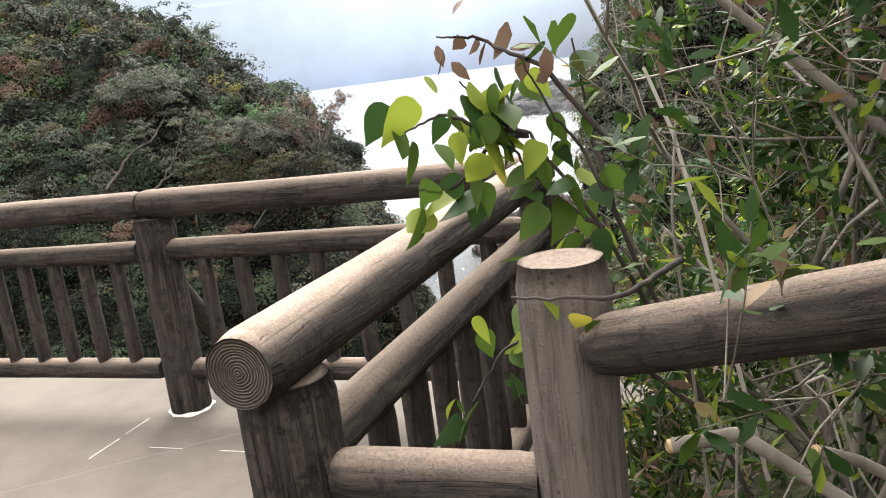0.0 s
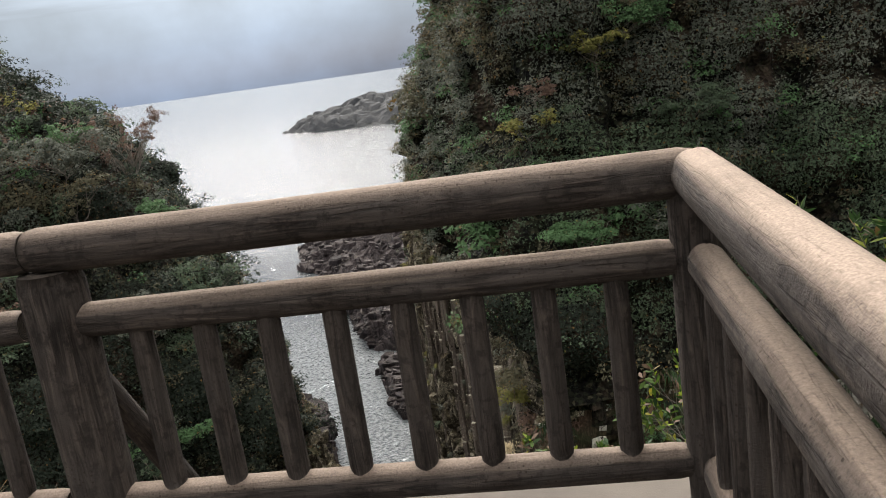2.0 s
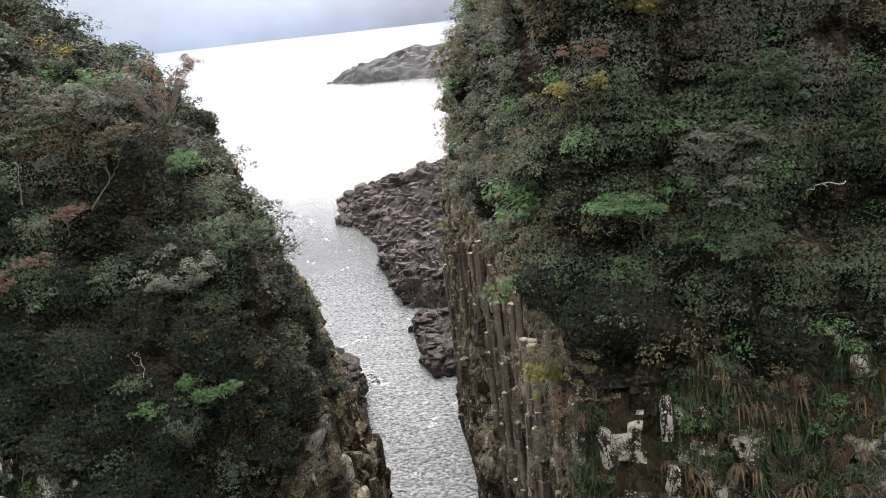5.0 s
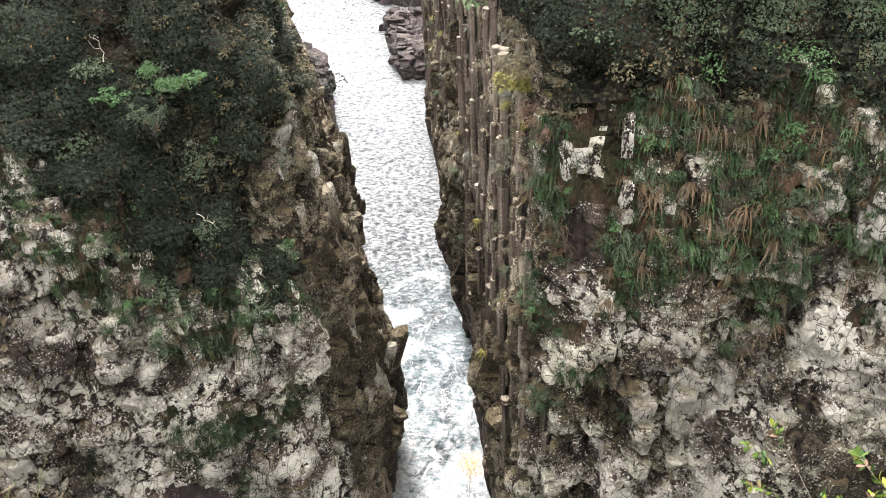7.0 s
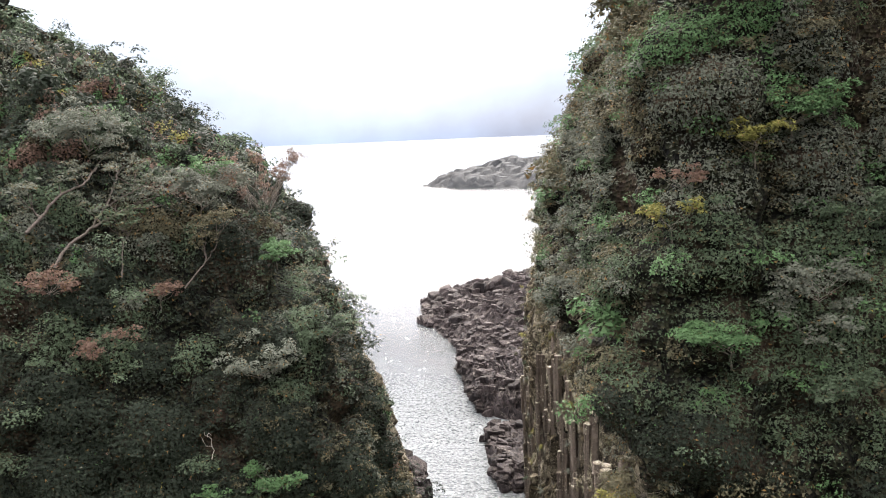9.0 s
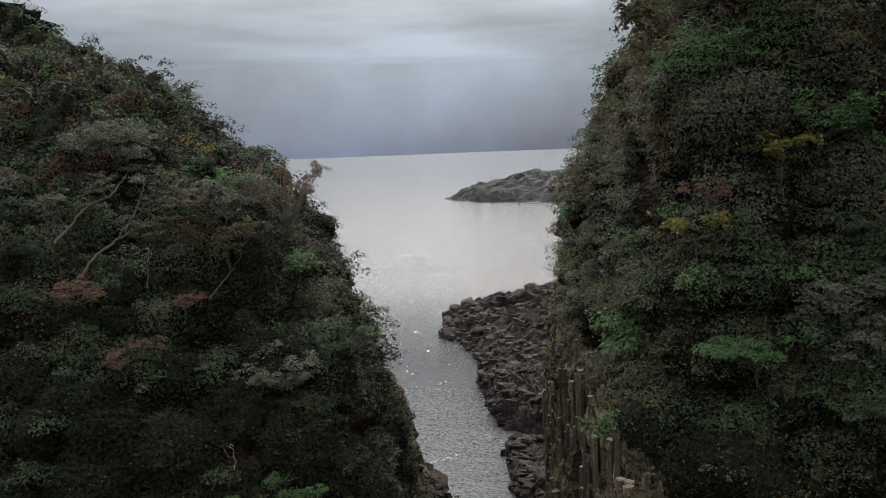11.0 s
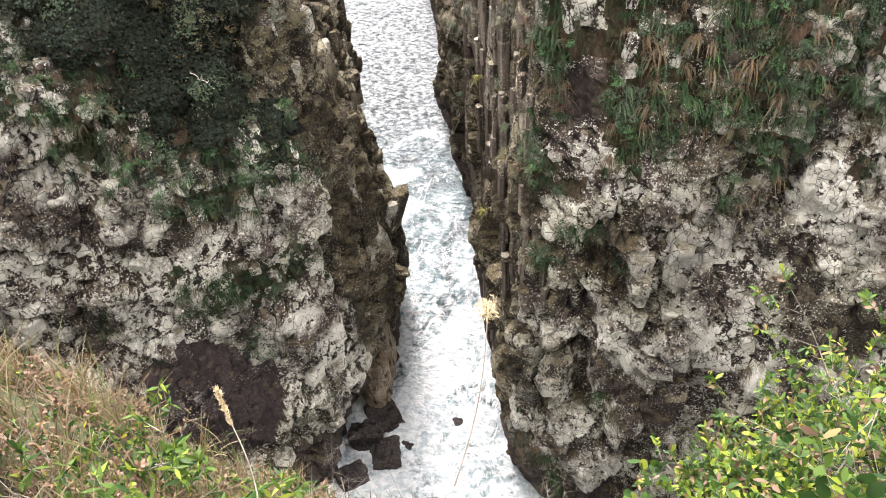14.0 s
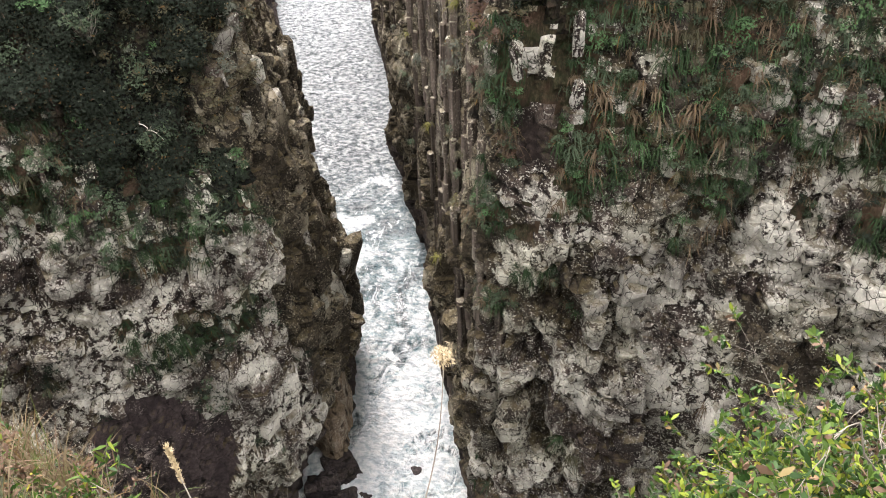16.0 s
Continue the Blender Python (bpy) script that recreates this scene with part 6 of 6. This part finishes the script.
for k, (base, r, h, mat, label) in enumerate((
        ((-47.7, 59.9, -0.6), 3.4, 4.0, 4, "grey-green umbrella-shaped tree on the headland"),
        ((-36.8, 58.2, -5.0), 3.0, 3.6, 4, "grey-green umbrella-shaped tree on the headland"),
        ((-40.0, 66.0, -4.5), 2.0, 3.2, 5, "rusty brown tree near the edge of the headland"),
        ((-26.3, 48.1, -21.6), 1.6, 2.6, 2, "bright green tree over the rock wall"),
        ((-42.3, 48.4, -9.4), 1.7, 2.6, 5, "rusty brown tree on the headland"),
        ((-28.5, 50.8, -15.4), 2.0, 3.0, 4, "grey twiggy tree on the headland"),
        ((-25.5, 54.6, -13.8), 1.5, 2.6, 1, "green tree at the edge of the headland"),
        ((-28.8, 47.3, -22.2), 1.7, 2.8, 2, "bright green tree with a pale forked trunk"),
        ((-37.9, 47.9, -13.4), 1.5, 2.4, 5, "rusty brown tree on the headland"),
        ((-36.3, 51.7, -10.2), 1.2, 2.2, 5, "rusty brown small tree on the headland"),
        ((-35.8, 57.6, -2.4), 1.5, 2.4, 2, "bright green tree on the headland"),
        ((-30.4, 57.6, -8.2), 1.4, 2.2, 2, "bright green tree at the edge of the headland"),
        ((-62.0, 89.0, 2.6), 3.0, 3.0, 0, "dark rounded tree high on the headland"))):
    cliff_tree((base[0] + 0.5, base[1] - 0.9, base[2] + 0.7), LOOK_W, r * 1.15, h * 0.6, mat, 830 + k, label)
cliff_tree((-34.6, 62.6, -6.2), (0.6, 0.2), 2.9, 3.4, 5, 852, "feathery rust-brown pine at the edge of the headland", True)
cliff_tree((-27.3, 45.8, -23.6), LOOK_W, 1.4, 2.4, 1, 851, "half-bare tree with pale forked limbs over the rock wall", True)


LIMB_BARK = bark_material("brown_grey_bark", (0.045, 0.037, 0.032), (0.135, 0.112, 0.096))


def umbrella_tree(limbs, mat, seed, label):
    """A spreading tree: bare leaning trunk, forked limbs in the open, flat clumps of leaves only at the top."""
    rng = np.random.default_rng(seed)
    o = np.array(limbs[0][1][0], float)
    ob = thing("tree", label, "tree", "trees on the cliffs", at=tuple(o))
    tips = []
    for k, (r, pts) in enumerate(limbs):
        p = np.array(pts, float) - o
        t = np.linspace(0, len(p) - 1, 5 * len(p))
        q = np.stack([np.interp(t, np.arange(len(p)), p[:, i]) for i in range(3)], 1)
        q[1:-1] = (q[:-2] + q[1:-1] + q[2:]) / 3 + rng.normal(0, 0.035, (len(q) - 2, 3))
        part("trunk" if k == 0 else "limb", tubes("trunk", [(q, np.linspace(r, r * 0.55, len(q)))], LIMB_BARK, 7), ob)
        for _ in range(5):
            s = q[int(rng.uniform(0.55, 1.0) * (len(q) - 1))]
            d = rng.normal(0, 0.8, 3) * [1, 0.6, 0.5] + [0, 0, 0.9]
            twig = s + d * np.linspace(0, 1, 5)[:, None] + rng.normal(0, 0.07, (5, 3)) * np.linspace(0, 1, 5)[:, None]
            part("twig", tubes("twig", [(twig, np.linspace(r * 0.4, 0.02, 5))], LIMB_BARK, 5), ob)
            tips.append(twig[-1] + [0, 0, 0.25])
    tips = np.array(tips)
    V, F, own = leaf_cloud(tips, np.tile([0, 0, 1.0], (len(tips), 1)), rng.uniform(0.6, 1.05, len(tips)), 0.11, 230, rng, dome=0.55)
    part("crown", raw_mesh("crown", V, F, FOLIAGE, np.where(rng.random(len(F)) < 0.75, mat, 3)), ob)


umbrella_tree(((0.13, ((-42.4, 48.6, -6.4), (-42.3, 49.7, -5.2), (-41.9, 51.8, -4.1), (-40.3, 53.8, -2.9), (-38.3, 55.2, -2.0))),
               (0.085, ((-41.9, 51.8, -4.1), (-41.9, 53.8, -2.6), (-42.4, 55.4, -1.4), (-43.0, 56.9, -0.1))),
               (0.06, ((-40.3, 53.8, -2.9), (-38.6, 54.0, -2.8), (-37.3, 54.1, -2.7))),
               (0.06, ((-41.9, 53.8, -2.6), (-40.5, 54.6, -1.8), (-39.6, 55.7, -1.2)))), 4, 861, "grey-green umbrella-shaped tree with bare leaning limbs on the headland")
umbrella_tree(((0.12, ((-44.6, 48.7, -4.0), (-44.6, 50.2, -3.1), (-44.2, 51.5, -1.7), (-43.6, 53.6, -1.0), (-44.2, 56.0, 0.2))),
               (0.07, ((-44.6, 50.2, -3.1), (-45.4, 50.4, -2.6), (-45.2, 50.1, -1.9)))), 4, 862, "grey-green spreading tree with a bare forked trunk on the headland")
umbrella_tree(((0.05, ((-37.5, 49.2, -7.1), (-39.4, 52.0, -5.3), (-40.6, 54.0, -3.5))),
               (0.04, ((-39.4, 52.0, -5.3), (-39.2, 52.6, -4.4)))), 1, 863, "thin straight tree in the shade of the headland woods")
umbrella_tree(((0.06, ((-34.2, 51.4, -8.2), (-33.2, 52.8, -6.5), (-33.8, 53.3, -4.9))),
               (0.045, ((-33.2, 52.8, -6.5), (-32.4, 52.9, -5.5), (-32.6, 53.4, -4.1)))), 3, 864, "twiggy olive tree with bare lower limbs on the headland")


def dead_limb(base, way, long, seed):
    rng = np.random.default_rng(seed)
    n = 9
    p = np.cumsum(np.r_[[[0, 0, 0]], (np.array(way) + rng.normal(0, 0.45, (n - 1, 3))) * long / n], axis=0)
    ob = thing("dead_branch", "pale bare crooked branch on the rock wall", "branch", "dead branches on the cliffs", at=base)
    part("limb", tubes("limb", [(p, np.linspace(0.034, 0.014, n))], GREY_WOOD, 6), ob)
    for k in (4, 6):
        q = np.cumsum(np.r_[[p[k]], rng.normal(0, 0.16, (5, 3)) + np.array(way)[[1, 0, 2]] * 0.14], axis=0)
        part("side_limb", tubes("side_limb", [(q, np.linspace(0.02, 0.009, 6))], GREY_WOOD, 5), ob)


for k, (b, w, l) in enumerate((((-30.0, 46.6, -18.3), (0.2, -0.3, 0.9), 2.2), ((-31.1, 43.0, -26.5), (0.5, -0.3, -0.8), 2.4), ((-32.6, 39.6, -33.0), (0.9, -0.2, -0.4), 1.6),
                               ((-31.1, 43.6, -26.4), (0.9, -0.3, 0.1), 2.0), ((11.5, 47.4, -9.0), (-0.9, -0.4, 0.2), 3.0), ((-24.8, 44.0, -27.5), (0.8, -0.4, -0.3), 2.2))):
    dead_limb(b, w, l, 870 + k)


def boulder(base, size, mat, seed, label, turn=0.0, lean=0.0):
    """A weathered block: a subdivided cube, broken by joints."""
    bm = bmesh.new()
    bmesh.ops.create_cube(bm, size=1.0)
    bmesh.ops.subdivide_edges(bm, edges=bm.edges[:], cuts=7, use_grid_fill=True)
    P = np.array([v.co[:] for v in bm.verts])
    r = np.linalg.norm(P, axis=1, keepdims=True)
    P = P * (0.62 + 0.38 * 0.5 / r)
    own, edge = blocks(P * 2.3 + seed, seed)
    P = P * (1 + (own[:, None] - 0.5) * 0.22 - 0.10 * (edge[:, None] < 0.08) + 0.10 * fbm(P * 2.5 + seed, 3, seed)[:, None]) * np.array(size)
    for v, p in zip(bm.verts, P):
        v.co = p
    me = bpy.data.meshes.new("boulder")
    bm.to_mesh(me)
    bm.free()
    set_blocks(me, own, np.clip(edge / 0.2, 0, 1), own)
    me.materials.append(mat)
    ob = new("boulder", me)
    ob.matrix_basis = pose(*base, lean, lean * 0.7, turn)
    return tagged(ob, label, "rock", "boulders on the cliffs")


for k, (b, s) in enumerate((((1.8, 44.2, -20.3), (0.9, 0.9, 2.3)), ((2.0, 43.6, -23.6), (0.8, 0.8, 1.6)), ((-1.5, 43.8, -21.8), (0.7, 0.7, 1.9)))):
    boulder((b[0], b[1] - (0.7 if b[2] > -24 else 0.2), b[2]), (s[0] * 0.7, s[1], s[2] * 1.1), ROCK_WHITE, 880 + k, "pale upright block of stone standing out of the cliff", 17.0 * k, 9.0 * math.sin(2.1 * k))
for k, (b, s) in enumerate((((-18.9, 53.0, -64.0), (3.4, 6.0, 9.0)), ((-19.9, 58.5, -62.0), (3.2, 6.0, 12.0)), ((-18.9, 49.6, -66.0), (3.0, 4.2, 7.0)), ((-21.2, 64.5, -64.0), (3.4, 7.0, 10.0)),
                            ((-18.6, 44.5, -69.3), (2.4, 3.4, 2.6)), ((-19.0, 40.0, -69.5), (2.2, 3.0, 2.2)), ((-14.6, 45.0, -70.3), (2.2, 1.6, 0.9)), ((-10.8, 47.5, -70.3), (2.6, 1.7, 0.9)),
                            ((-16.4, 43.2, -70.2), (3.0, 3.6, 1.7)), ((-17.6, 47.4, -70.2), (3.2, 4.4, 1.8)))):
    boulder(b, s, ROCK_SHORE if k > 3 else (ROCK_TAN, ROCK_DARK, ROCK_TAN, ROCK_DARK)[k], 900 + k, "rounded brown rock at the foot of the gorge wall", 23.0 * k + 12)


def tufts(name, V, N, keep, gap, most, long, mats, weights, seed, label):
    """Grass that hangs from the ledges of a wall, tuft by tuft, in one mesh."""
    rng = np.random.default_rng(seed)
    i = spread(V, N, keep, gap, rng, most)
    P, n = V[i], N[i]
    m = 34
    c = np.repeat(np.arange(len(i)), m)
    d = n[c] * [0.6, 0.6, 0] + rng.normal(0, 0.62, (len(c), 3)) + rng.normal(0, 0.2, (len(i), 3))[c]
    d[:, 2] = rng.uniform(0.3, 1.25, len(c))
    L = long * rng.uniform(0.5, 1.3, len(c)) * rng.uniform(0.5, 1.5, len(i))[c]
    T = np.array([0.0, 0.4, 0.75, 1.0])
    C = P[c][:, None, :] + rng.normal(0, 0.12, (len(c), 1, 3)) + L[:, None, None] * (d[:, None, :] * (T * (1 - 0.35 * T))[None, :, None] + np.array([0, 0, -1.0]) * (1.15 * T ** 2)[None, :, None])
    side = np.cross(d, [0, 0, 1.0])
    side /= np.maximum(np.linalg.norm(side, axis=1, keepdims=True), 1e-6)
    w = (0.026 * np.array([0.8, 1.0, 0.7, 0.1]))[None, :, None] * side[:, None, :]
    Q = np.stack([C - w, C + w], 2).reshape(len(c), -1, 3)
    k = np.arange(3)
    F = np.stack([2 * k, 2 * k + 1, 2 * k + 3, 2 * k + 2], 1)
    F = (F[None] + (np.arange(len(c)) * 8)[:, None, None]).reshape(-1, 4)
    pick = rng.choice(len(mats), len(i), p=np.array(weights) / sum(weights))
    return tagged(new(name, raw_mesh(name, Q.reshape(-1, 3), F, mats, np.repeat(np.repeat(pick, m), 3))), label, "grass", kind="stuff")


SEDGE = far_leaves("dark_sedge", (0.014, 0.030, 0.013), (0.062, 0.100, 0.045), 0.03)
SEDGE_DRY = far_leaves("dry_sedge", (0.085, 0.060, 0.040), (0.21, 0.160, 0.105), 0.03)
HANG = [G_MID, SEDGE, G_OLIVE, SEDGE_DRY, G_BRIGHT]
tufts("hanging_grass_east", EV, EN, see_e & ~side_e & ~wood_e & (led_e | (fbm(EV * 0.3, 3, 88) > 0.46)), 0.76, 560, 0.84, HANG, [10, 50, 6, 28, 6], 930, "long dark sedge hanging from ledges of the cliff")
tufts("hanging_grass_west", WV, WN, see_w & ~wood_w & ~side_w & (wz > -60) & (wz < -20) & led_w, 0.9, 290, 0.80, HANG, [16, 58, 8, 12, 6], 931, "long dark sedge hanging from ledges of the rock wall")
tufts("column_grass", EV + EN * 0.9, EN, see_e & side_e & ~wood_e & (ez > -44), 1.9, 130, 0.5, [G_OLIVE, G_YELLOW, G_MID, G_GREY, G_RUST], [40, 16, 22, 12, 10], 932, "dry yellow-green grass on the broken columns")


def dead_twig(points, r, mat=None):
    p = np.array(points, float)
    t = np.linspace(0, len(p) - 1, 6 * len(p))
    q = np.stack([np.interp(t, np.arange(len(p)), p[:, k]) for k in range(3)], 1) - p[0]
    ob = thing("dead_branch", "pale barkless dead branch leaning in the thicket", "branch", "dead branches in the thicket", at=tuple(p[0]))
    part("limb", tubes("limb", [(q, np.linspace(r * 0.7, r, len(q)))], mat or GREY_WOOD, 7), ob)


dead_twig([(0.64, 0.50, 1.44), (0.68, 0.49, 1.33), (0.71, 0.47, 1.20), (0.80, 0.50, 0.7)], 0.0042)
dead_twig([(0.69, 0.49, 1.39), (0.67, 0.47, 1.19), (0.70, 0.52, 0.6)], 0.003, BARK)
dead_twig([(0.72, 0.95, 1.58), (0.88, 0.97, 1.42), (1.2, 0.9, 1.1), (1.4, 0.9, 0.2)], 0.014, BARK)
twig_rng = random.Random(31)
for k in range(26):
    x, y, z = twig_rng.uniform(0.72, 1.5), twig_rng.uniform(0.0, 0.75), twig_rng.uniform(0.15, 0.75)
    dx, dy, dz = twig_rng.uniform(-0.22, 0.22), twig_rng.uniform(-0.12, 0.12), twig_rng.uniform(0.12, 0.42)
    dead_twig([(x, y, z), (x + 0.5 * dx + twig_rng.uniform(-0.04, 0.04), y + 0.5 * dy, z + 0.5 * dz), (x + dx, y + dy, z + dz), (x + 1.3 * dx, y + dy, z + dz + twig_rng.uniform(-0.05, 0.08))], twig_rng.uniform(0.0022, 0.0045), GREY_WOOD if k % 3 else BARK)
